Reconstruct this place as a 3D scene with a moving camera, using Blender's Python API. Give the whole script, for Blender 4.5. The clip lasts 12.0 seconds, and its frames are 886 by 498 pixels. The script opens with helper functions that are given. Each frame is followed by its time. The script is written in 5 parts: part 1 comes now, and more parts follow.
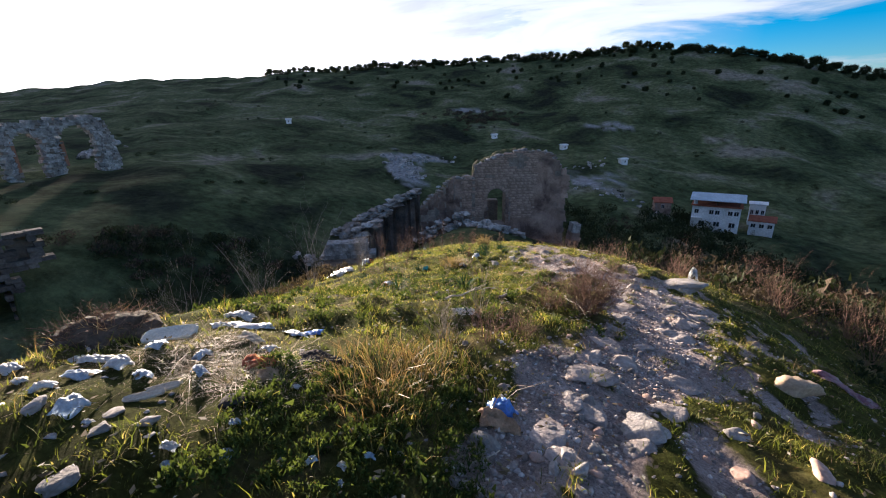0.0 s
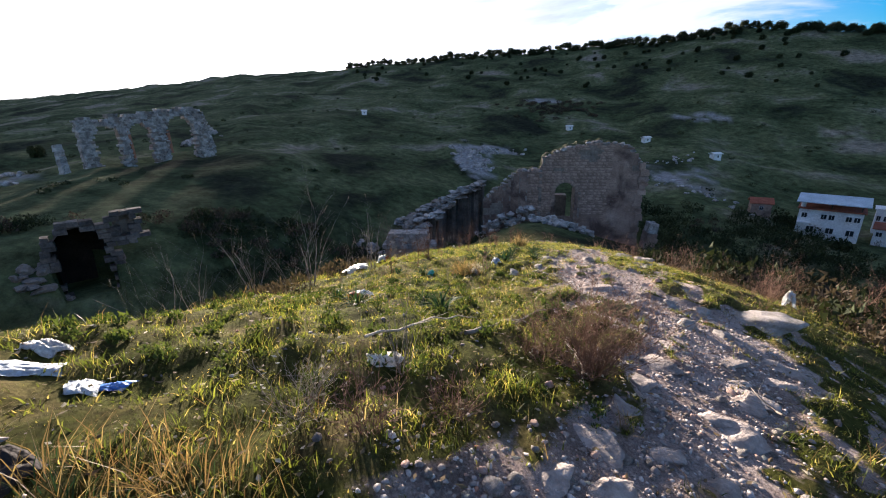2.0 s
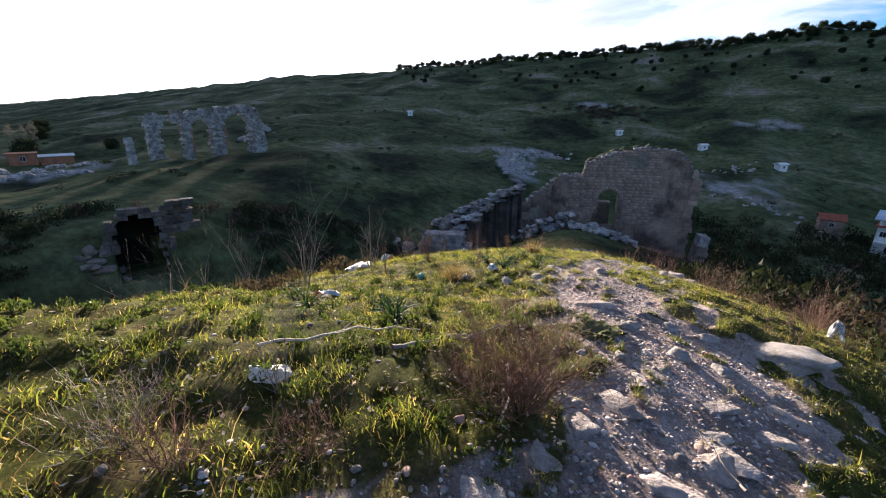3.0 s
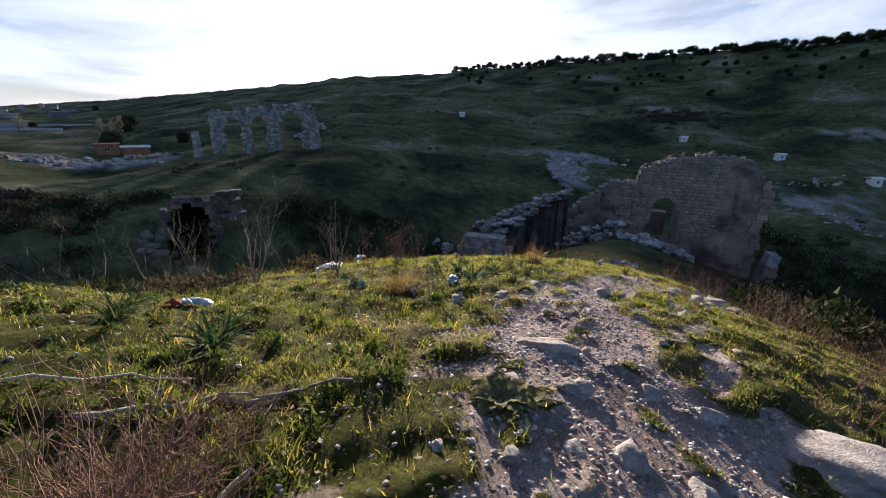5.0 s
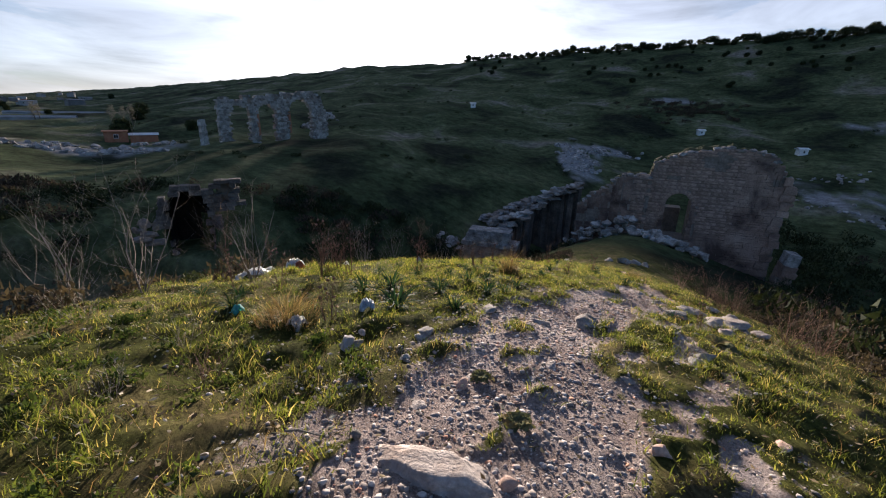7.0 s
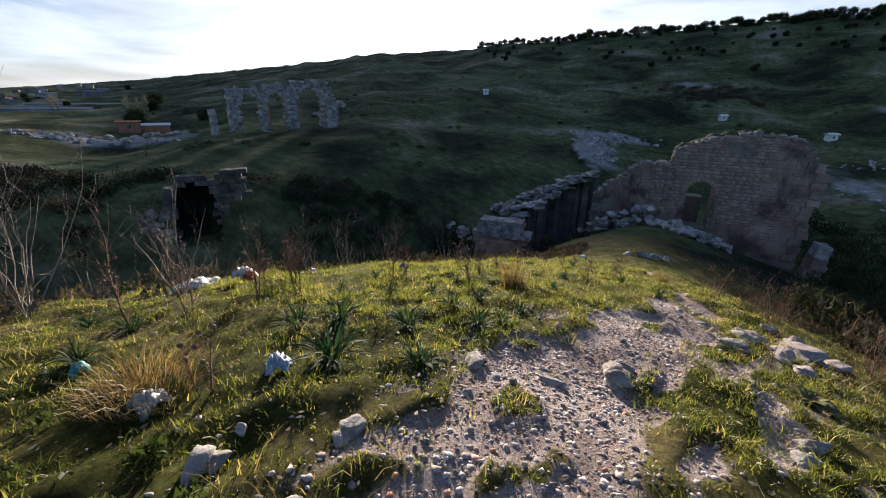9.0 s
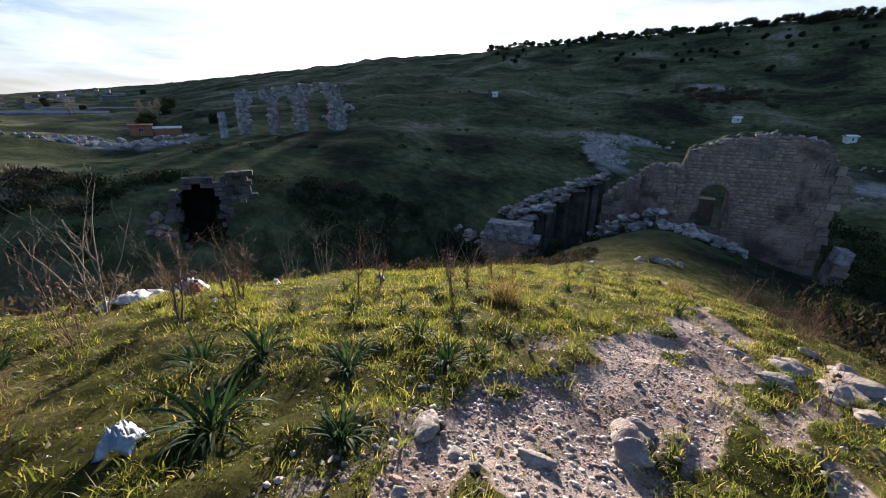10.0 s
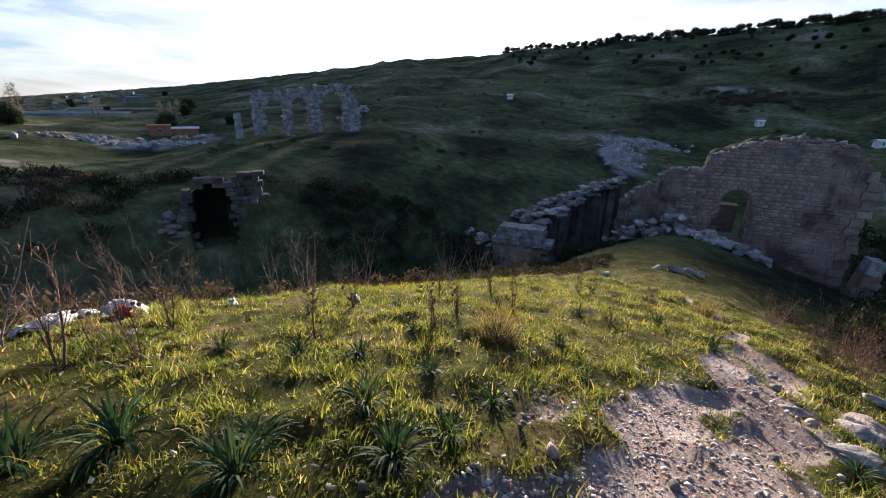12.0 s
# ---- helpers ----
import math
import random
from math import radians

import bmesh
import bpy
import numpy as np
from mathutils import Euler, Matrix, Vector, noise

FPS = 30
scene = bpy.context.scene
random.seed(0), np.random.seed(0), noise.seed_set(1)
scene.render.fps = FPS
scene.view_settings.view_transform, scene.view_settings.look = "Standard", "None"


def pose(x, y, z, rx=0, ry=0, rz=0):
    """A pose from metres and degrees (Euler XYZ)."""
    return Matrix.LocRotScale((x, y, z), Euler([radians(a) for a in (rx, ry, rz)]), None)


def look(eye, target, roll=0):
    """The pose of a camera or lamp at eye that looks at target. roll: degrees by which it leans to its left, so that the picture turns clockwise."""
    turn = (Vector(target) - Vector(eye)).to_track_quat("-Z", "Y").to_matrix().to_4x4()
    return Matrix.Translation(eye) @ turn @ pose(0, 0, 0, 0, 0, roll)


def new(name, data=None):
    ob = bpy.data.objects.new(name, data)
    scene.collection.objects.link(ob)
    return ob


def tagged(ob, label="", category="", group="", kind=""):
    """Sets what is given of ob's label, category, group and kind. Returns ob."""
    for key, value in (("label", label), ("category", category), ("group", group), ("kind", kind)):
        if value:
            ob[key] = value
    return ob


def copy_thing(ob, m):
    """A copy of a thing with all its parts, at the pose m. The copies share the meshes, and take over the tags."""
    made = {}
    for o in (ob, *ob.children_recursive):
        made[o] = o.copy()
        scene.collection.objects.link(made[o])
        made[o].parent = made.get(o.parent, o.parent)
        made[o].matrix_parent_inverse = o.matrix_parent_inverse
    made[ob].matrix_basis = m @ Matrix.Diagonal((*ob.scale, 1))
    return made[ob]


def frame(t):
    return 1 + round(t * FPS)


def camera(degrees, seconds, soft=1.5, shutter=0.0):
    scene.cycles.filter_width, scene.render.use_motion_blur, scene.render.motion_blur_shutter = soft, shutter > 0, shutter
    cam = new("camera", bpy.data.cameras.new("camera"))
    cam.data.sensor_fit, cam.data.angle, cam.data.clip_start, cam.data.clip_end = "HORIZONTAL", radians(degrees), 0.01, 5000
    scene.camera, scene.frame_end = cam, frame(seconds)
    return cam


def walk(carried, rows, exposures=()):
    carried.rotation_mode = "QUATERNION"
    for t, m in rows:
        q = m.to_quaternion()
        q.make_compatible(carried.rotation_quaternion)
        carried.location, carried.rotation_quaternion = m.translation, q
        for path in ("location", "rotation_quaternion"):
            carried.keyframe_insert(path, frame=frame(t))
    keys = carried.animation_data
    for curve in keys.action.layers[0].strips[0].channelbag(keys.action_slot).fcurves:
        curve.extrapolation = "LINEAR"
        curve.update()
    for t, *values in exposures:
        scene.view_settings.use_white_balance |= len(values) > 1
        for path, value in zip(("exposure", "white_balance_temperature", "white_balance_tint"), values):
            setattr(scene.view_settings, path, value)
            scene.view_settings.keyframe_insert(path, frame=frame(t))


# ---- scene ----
cam = camera(96.0, 12.0, soft=1.1)
PATH = [
    (0, (0.195, -0.079, 1.705), (0.179, 1.828, 1.103), -1.5),
    (0.5, (0.53, 0.353, 1.554), (0.419, 2.253, 0.941), -1.6),
    (1, (0.741, 0.755, 1.463), (0.523, 2.64, 0.832), -2.1),
    (1.5, (1.015, 1.114, 1.417), (0.723, 2.989, 0.785), -2.1),
    (2, (1.285, 1.499, 1.406), (0.938, 3.365, 0.776), -1.6),
    (2.5, (1.598, 1.82, 1.402), (1.149, 3.665, 0.776), -1.0),
    (3, (2.077, 2.132, 1.261), (1.536, 3.956, 0.643), -0.5),
    (3.2, (2.189, 2.313, 1.237), (1.611, 4.123, 0.614), 0.3),
    (4.8, (3.015, 3.749, 0.97), (2.262, 5.503, 0.372), 0.3),
    (5, (3.086, 3.997, 0.86), (2.324, 5.743, 0.251), 0.6),
    (5.5, (3.175, 4.602, 0.719), (2.395, 6.336, 0.101), 0.6),
    (6, (3.277, 5.178, 0.643), (2.484, 6.904, 0.016), 0.9),
    (6.5, (3.332, 5.645, 0.602), (2.539, 7.365, -0.04), 0.9),
    (7, (3.342, 6.111, 0.542), (2.54, 7.825, -0.106), 1.1),
    (7.2, (3.346, 6.315, 0.537), (2.534, 8.014, -0.136), 0.6),
    (8.8, (3.024, 7.552, 0.323), (2.18, 9.22, -0.388), 0.4),
    (9, (3.017, 7.76, 0.265), (2.167, 9.429, -0.434), 0.5),
    (9.5, (3.003, 8.278, 0.181), (2.136, 9.945, -0.506), 0.6),
    (10, (2.951, 8.757, 0.022), (2.059, 10.41, -0.664), 0.3),
    (10.5, (2.927, 9.199, -0.03), (2.023, 10.847, -0.716), 0.4),
    (11, (2.9, 9.527, -0.085), (1.986, 11.169, -0.769), 0.5),
    (11.5, (2.806, 9.738, -0.115), (1.877, 11.372, -0.798), 0.4),
    (12, (2.782, 9.785, -0.126), (1.832, 11.409, -0.803), 0.5),
]
EXPOSURES = [(0, 2.15, 6150, 19), (2.5, 2.25, 6050, 18), (5, 1.75, 5950, 18), (7, 1.55, 5950, 17), (9, 1.75, 5950, 15), (11, 1.95, 5950, 16), (12, 1.95, 5950, 16)]
walk(cam, [(t, look(eye, target, roll)) for t, eye, target, roll in PATH], EXPOSURES)

# ---- light ----
SUN_AZ, SUN_EL = -30.0, 7.0
world = bpy.data.worlds.new("sky")
scene.world = world
world.use_nodes = True
wt = world.node_tree
wt.nodes.clear()


def wnode(kind, **sets):
    n = wt.nodes.new(kind)
    for k, v in sets.items():
        n.inputs[k].default_value = v
    return n


sky = wt.nodes.new("ShaderNodeTexSky")
sky.sky_type, sky.sun_disc = "NISHITA", False
sky.sun_elevation, sky.sun_rotation = radians(SUN_EL), radians(SUN_AZ)
sky.air_density, sky.dust_density, sky.ozone_density = 1.0, 0.7, 4.0
bg = wt.nodes.new("ShaderNodeBackground")
bg.inputs["Strength"].default_value = 0.085
wout = wt.nodes.new("ShaderNodeOutputWorld")
# thin cloud: streaks everywhere, and a bright veil round the sun
coord = wt.nodes.new("ShaderNodeTexCoord")
stretch = wt.nodes.new("ShaderNodeMapping")
stretch.inputs["Scale"].default_value = (1.0, 1.0, 5.5)
wt.links.new(coord.outputs["Generated"], stretch.inputs["Vector"])
streak = wnode("ShaderNodeTexNoise", Scale=2.6, Detail=9.0, Roughness=0.58, Distortion=0.5)
wt.links.new(stretch.outputs[0], streak.inputs["Vector"])
cloud = wt.nodes.new("ShaderNodeMapRange")
cloud.inputs["From Min"].default_value, cloud.inputs["From Max"].default_value = 0.44, 0.6
wt.links.new(streak.outputs["Fac"], cloud.inputs["Value"])
to_sun = wt.nodes.new("ShaderNodeVectorMath")
to_sun.operation = "DOT_PRODUCT"
to_sun.inputs[1].default_value = (math.sin(radians(SUN_AZ)), math.cos(radians(SUN_AZ)), 0.12)
wt.links.new(coord.outputs["Generated"], to_sun.inputs[0])
veil = wt.nodes.new("ShaderNodeMapRange")
veil.inputs["From Min"].default_value, veil.inputs["From Max"].default_value = 0.42, 0.85
wt.links.new(to_sun.outputs["Value"], veil.inputs["Value"])
cover = wt.nodes.new("ShaderNodeMath")
cover.operation, cover.use_clamp = "ADD", True
wt.links.new(cloud.outputs[0], cover.inputs[0])
wt.links.new(veil.outputs[0], cover.inputs[1])
white = wnode("ShaderNodeHueSaturation", Saturation=0.3, Value=0.95)
wt.links.new(sky.outputs[0], white.inputs["Color"])
deep = wnode("ShaderNodeHueSaturation", Saturation=1.45, Value=0.72)
wt.links.new(sky.outputs[0], deep.inputs["Color"])
over = wt.nodes.new("ShaderNodeMix")
over.data_type = "RGBA"
wt.links.new(cover.outputs[0], over.inputs[0])
wt.links.new(deep.outputs[0], over.inputs[6])
depth = wt.nodes.new("ShaderNodeMapRange")
for key, v in (("From Min", 0.35), ("From Max", 0.65), ("To Min", 0.62), ("To Max", 1.1)):
    depth.inputs[key].default_value = v
wt.links.new(streak.outputs["Fac"], depth.inputs["Value"])
lit = wt.nodes.new("ShaderNodeVectorMath")
lit.operation = "SCALE"
wt.links.new(white.outputs[0], lit.inputs[0])
wt.links.new(depth.outputs[0], lit.inputs["Scale"])
wt.links.new(lit.outputs[0], over.inputs[7])
wt.links.new(over.outputs[2], bg.inputs[0])
wt.links.new(bg.outputs[0], wout.inputs[0])
sun_data = bpy.data.lights.new("sun", "SUN")
sun_data.energy, sun_data.angle, sun_data.color = 5.0, radians(2.0), (1.0, 0.84, 0.62)
sun = new("sun", sun_data)
sun.matrix_world = look((0, 0, 0), (-math.sin(radians(SUN_AZ)), -math.cos(radians(SUN_AZ)), -math.tan(radians(SUN_EL))))

# ---- the lie of the land ----
CX, CY = 2.0, 6.0          # middle of the walk
VAULT, VAULT_TURN = (-51.7, 39.9, -18.6), radians(52.0)   # floor of the vault in the far slope, and the way it leads in


def smooth(a, b, v):
    t = np.clip((v - a) / (b - a), 0.0, 1.0)
    return t * t * (3 - 2 * t)


def wave(x, y, size, seed):
    """Cheap smooth bumps, about -1 to 1."""
    rng = np.random.RandomState(seed)
    total = np.zeros_like(x)
    for k in range(7):
        a = rng.uniform(0, 2 * math.pi)
        f = 2 * math.pi / (size * rng.uniform(0.6, 1.7))
        total += np.sin((x * math.cos(a) + y * math.sin(a)) * f + rng.uniform(0, 6.3))
    return total / 3.6


def crest_x(y):
    return 2.4 + 0.6 * smooth(12, 30, y) + 3.0 * smooth(50, 78, y)


def eased(y, at, values):
    """Knots joined without a crease."""
    return sum(np.interp(y + d, at, values) for d in (-1.2, -0.4, 0.4, 1.2)) / 4


def spur(x, y):
    """The spur's back, tilted to the east at the start of the walk and rounded further on."""
    wide = 1 - 0.9 * smooth(-4, -30, y)
    back = eased(y, [-30, -4, 0, 2.5, 5, 7.5, 10, 12.5, 16, 24, 36, 96], [0.6, 0.41, -0.15, -0.52, -0.66, -1.2, -1.59, -2.23, -3.15, -5.8, -9.8, -22.0])
    tilt = eased(y, [0, 2.5, 5, 8, 12, 20], [-0.153, -0.238, -0.1, 0.031, -0.045, 0.0])
    k_west = eased(y, [0, 6, 10, 16], [0.0, 0.016, 0.024, 0.036])
    k_east = eased(y, [0, 6, 12, 20], [0.06, 0.078, 0.036, 0.045])
    u = x - crest_x(y)
    fall = lambda d, k, c: np.where(d < c, k * d * d, k * c * c + 2 * k * c * (d - c))
    edge = eased(y, [2.5, 4.5, 7, 10], [2.7, 1.2, 2.6, 3.6])
    bank = fall(np.maximum(0, -x - edge), eased(y, [0, 4, 8, 12], [0.11, 0.27, 0.08, 0.03]), 3.5)
    drop = fall(np.maximum(0, -u), k_west, 8.0) + fall(np.maximum(0, u), k_east, 3.3) + bank
    return back + (tilt * np.clip(u, -4.2, 8.0) - drop) * wide


AZ = [-180, -100, -80, -75, -68, -62, -56, -50, -42, -35, -27, -16, -6, 4, 15, 22, 27, 33, 40, 47, 60, 100, 180]
EL = [0.6, 0.3, 0.1, 0.5, 1.2, 1.8, 2.6, 3.4, 4.5, 5.5, 5.9, 6.9, 7.4, 7.7, 7.8, 8.0, 7.8, 6.8, 5.2, 2.8, 1.0, 0.6, 0.6]
RIM = [900, 1500, 2400, 2200, 1900, 1500, 1100, 900, 760, 680, 640, 600, 570, 540, 520, 500, 490, 480, 480, 500, 600, 800, 900]
BEND = [0.25, 0.12, 0.1, 0.11, 0.15, 0.19, 0.21, 0.23, 0.27, 0.31, 0.36, 0.45, 0.55, 0.68, 0.78, 0.88, 0.95, 1.0, 1.0, 1.0, 0.8, 0.4, 0.25]
FOOT = [58, 58, 58, 58, 60, 62, 62, 62, 64, 66, 70, 76, 78, 72, 64, 58, 58, 58, 58, 58, 58, 58, 58]


def hills(x, y):
    r = np.hypot(x, y) + 1e-6
    az = np.degrees(np.arctan2(x, y))
    top, rim, bend = np.interp(az, AZ, EL), np.interp(az, AZ, RIM), np.interp(az, AZ, BEND)
    foot = np.interp(az, AZ, FOOT)
    s = np.clip(np.log(np.maximum(r, foot) / foot) / np.log(rim / foot), 0, 1)
    el = -24.5 + (top + 24.5) * s ** bend
    z = np.clip(r, foot, rim) * np.tan(np.radians(el))
    z = z - 0.04 * np.maximum(0, r - rim)
    z = np.maximum(z, -150.0)
    behind = smooth(95, 140, np.abs(az))
    z = z * (1 - behind) + behind * 0.5
    return z


def soft_max(a, b, k):
    h = np.clip(0.5 + 0.5 * (a - b) / k, 0, 1)
    return b * (1 - h) + a * h + k * h * (1 - h)


def path_line(y):
    """The trodden path's middle and half width."""
    at = [-4, 1.5, 2, 2.9, 3.5, 4.2, 5.5, 6.3, 7, 8, 9, 10, 11, 12, 13.8, 15.3, 16.5, 18, 30]
    mid = np.interp(y, at, [0.1, 0.65, 1.13, 1.7, 2.1, 2.7, 3.5, 3.5, 3.3, 2.95, 2.75, 2.75, 2.75, 3.2, 3.7, 4.05, 4.1, 4.1, 2.8])
    half = np.interp(y, at, [0.6, 0.38, 0.47, 0.72, 0.65, 0.65, 0.85, 1.15, 1.05, 0.85, 0.68, 0.58, 0.62, 0.72, 0.45, 0.4, 0.22, 0.12, 0.0])
    return mid, half


def bare(x, y):
    mid, half = path_line(y)
    d = np.abs(x - mid + 0.25 * wave(x, y, 1.7, 5)) / np.maximum(half, 0.01)
    m = 1 - smooth(0.75, 1.25, d)
    m = np.where(half < 0.05, 0.0, m)
    # worn, half-bare ground beside the path
    side = (x - mid) / np.maximum(half, 0.3)
    worn = smooth(3.2, 1.4, np.abs(side - 0.9)) * smooth(-0.15, 0.75, wave(x, y, 0.9, 7) + 0.5 * wave(x, y, 0.35, 8)) * smooth(17, 12, y)
    return np.maximum(m * (1 - 0.75 * smooth(0.3, 0.8, wave(x, y, 0.75, 9) + 0.3 * wave(x, y, 0.3, 10))), 0.75 * worn)


def ground_z(x, y):
    x, y = np.asarray(x, float), np.asarray(y, float)
    r = np.hypot(x - CX, y - CY)
    near = spur(x, y) + 0.05 * wave(x, y, 2.6, 1) * smooth(0, 2, r) + 0.03 * wave(x, y, 0.8, 2) * (1 - 0.8 * bare(x, y)) + 0.024 * wave(x, y, 0.33, 6) * smooth(14, 6, r) * (1 - 0.9 * bare(x, y)) + 0.10 * wave(x, y, 1.5, 12) * smooth(9, 16, r)
    near = near - 0.05 * bare(x, y)
    far = hills(x, y) + (0.6 * wave(x, y, 22, 3) + 1.6 * wave(x, y, 70, 4)) * smooth(50, 140, r)
    z = soft_max(near, far, 1.5)
    # the vault's mouth and floor, sunk into the slope
    dx, dy = x - VAULT[0], y - VAULT[1]
    back = -dx * math.sin(VAULT_TURN) + dy * math.cos(VAULT_TURN)
    side = dx * math.cos(VAULT_TURN) + dy * math.sin(VAULT_TURN)
    sunk = (np.abs(side) < 2.9) & (back > -4) & (back < 7)
    return np.where(sunk, np.minimum(z, VAULT[2] - 0.3), z)


def gz(x, y):
    return float(ground_z(np.array([x]), np.array([y]))[0])


# ---- materials ----
def material(name, rough=0.9, spec=0.15, metal=0.0):
    m = bpy.data.materials.new(name)
    m.use_nodes = True
    b = m.node_tree.nodes["Principled BSDF"]
    b.inputs["Roughness"].default_value = rough
    b.inputs["Specular IOR Level"].default_value = spec
    b.inputs["Metallic"].default_value = metal
    return m, m.node_tree, b


def noise_tex(nt, scale, detail=6.0, rough=0.6, coord="Object", warp=0.0):
    tc = nt.nodes.new("ShaderNodeTexCoord")
    n = nt.nodes.new("ShaderNodeTexNoise")
    n.inputs["Scale"].default_value, n.inputs["Detail"].default_value = scale, detail
    n.inputs["Roughness"].default_value, n.inputs["Distortion"].default_value = rough, warp
    nt.links.new(tc.outputs[coord], n.inputs["Vector"])
    return n.outputs["Fac"]


def ramp(nt, fac, stops):
    r = nt.nodes.new("ShaderNodeValToRGB")
    e = r.color_ramp.elements
    while len(e) < len(stops):
        e.new(0.5)
    for k, (p, c) in enumerate(stops):
        e[k].position = p
        e[k].color = (*c, 1) if len(c) == 3 else c
    nt.links.new(fac, r.inputs["Fac"])
    return r.outputs["Color"]


def blend(nt, fac, a, b, how="MIX"):
    m = nt.nodes.new("ShaderNodeMix")
    m.data_type, m.blend_type = "RGBA", how
    for sock, v in ((m.inputs[0], fac), (m.inputs[6], a), (m.inputs[7], b)):
        if isinstance(v, (int, float)):
            sock.default_value = v
        elif isinstance(v, tuple):
            sock.default_value = (*v, 1)
        else:
            nt.links.new(v, sock)
    return m.outputs[2]


def bump(nt, b, fac, strength, dist):
    n = nt.nodes.new("ShaderNodeBump")
    n.inputs["Strength"].default_value, n.inputs["Distance"].default_value = strength, dist
    nt.links.new(fac, n.inputs["Height"])
    nt.links.new(n.outputs[0], b.inputs["Normal"])


def surface(name, lo, hi, big=0.8, fine=25.0, rough=0.9, spec=0.15, relief=0.3, dist=0.02, metal=0.0, vary=0.0, stain=None, stain_scale=0.25):
    """A worn surface: colour drifting between lo and hi at two scales, with grain, relief and stains."""
    m, nt, b = material(name, rough, spec, metal)
    a = noise_tex(nt, big)
    f = noise_tex(nt, fine)
    c = ramp(nt, a, [(0.3, lo), (0.7, hi)])
    grain = ramp(nt, f, [(0.25, (0.55, 0.55, 0.55)), (0.75, (1.3, 1.3, 1.3))])
    c = blend(nt, 0.8, c, grain, "MULTIPLY")
    if stain:
        s = ramp(nt, noise_tex(nt, stain_scale, 8.0, 0.65, warp=0.6), [(0.46, (0, 0, 0)), (0.66, (1, 1, 1))])
        c = blend(nt, s, c, stain)
    if vary:
        oi = nt.nodes.new("ShaderNodeObjectInfo")
        c = blend(nt, 1.0, c, ramp(nt, oi.outputs["Random"], [(0, (1 - vary,) * 3), (1, (1 + vary,) * 3)]), "MULTIPLY")
    nt.links.new(c, b.inputs["Base Color"])
    bump(nt, b, f, relief, dist)
    return m


def leafy(name, lo, hi, tip=None, glow=0.45, rough=0.55, spec=0.25):
    """Thin plant matter that lets light through; each blade has its own tint."""
    m, nt, b = material(name, rough, spec)
    g = nt.nodes.new("ShaderNodeNewGeometry")
    oi = nt.nodes.new("ShaderNodeObjectInfo")
    add = nt.nodes.new("ShaderNodeMath")
    add.operation = "FRACT"
    plus = nt.nodes.new("ShaderNodeMath")
    nt.links.new(g.outputs["Random Per Island"], plus.inputs[0])
    nt.links.new(oi.outputs["Random"], plus.inputs[1])
    nt.links.new(plus.outputs[0], add.inputs[0])
    stops = [(0.0, lo), (0.75, hi)] + ([(0.97, tip)] if tip else [])
    c = ramp(nt, add.outputs[0], stops)
    patch = ramp(nt, noise_tex(nt, 1.6, 5.0, 0.7), [(0.33, (0.45, 0.52, 0.5)), (0.67, (1.4, 1.3, 1.1))])
    c = blend(nt, 1.0, c, patch, "MULTIPLY")
    nt.links.new(c, b.inputs["Base Color"])
    t = nt.nodes.new("ShaderNodeBsdfTranslucent")
    nt.links.new(blend(nt, 1.0, c, (1.5, 1.45, 0.9), "MULTIPLY"), t.inputs["Color"])
    mix = nt.nodes.new("ShaderNodeMixShader")
    mix.inputs[0].default_value = glow
    out = nt.nodes["Material Output"]
    nt.links.new(b.outputs[0], mix.inputs[1])
    nt.links.new(t.outputs[0], mix.inputs[2])
    nt.links.new(mix.outputs[0], out.inputs["Surface"])
    return m


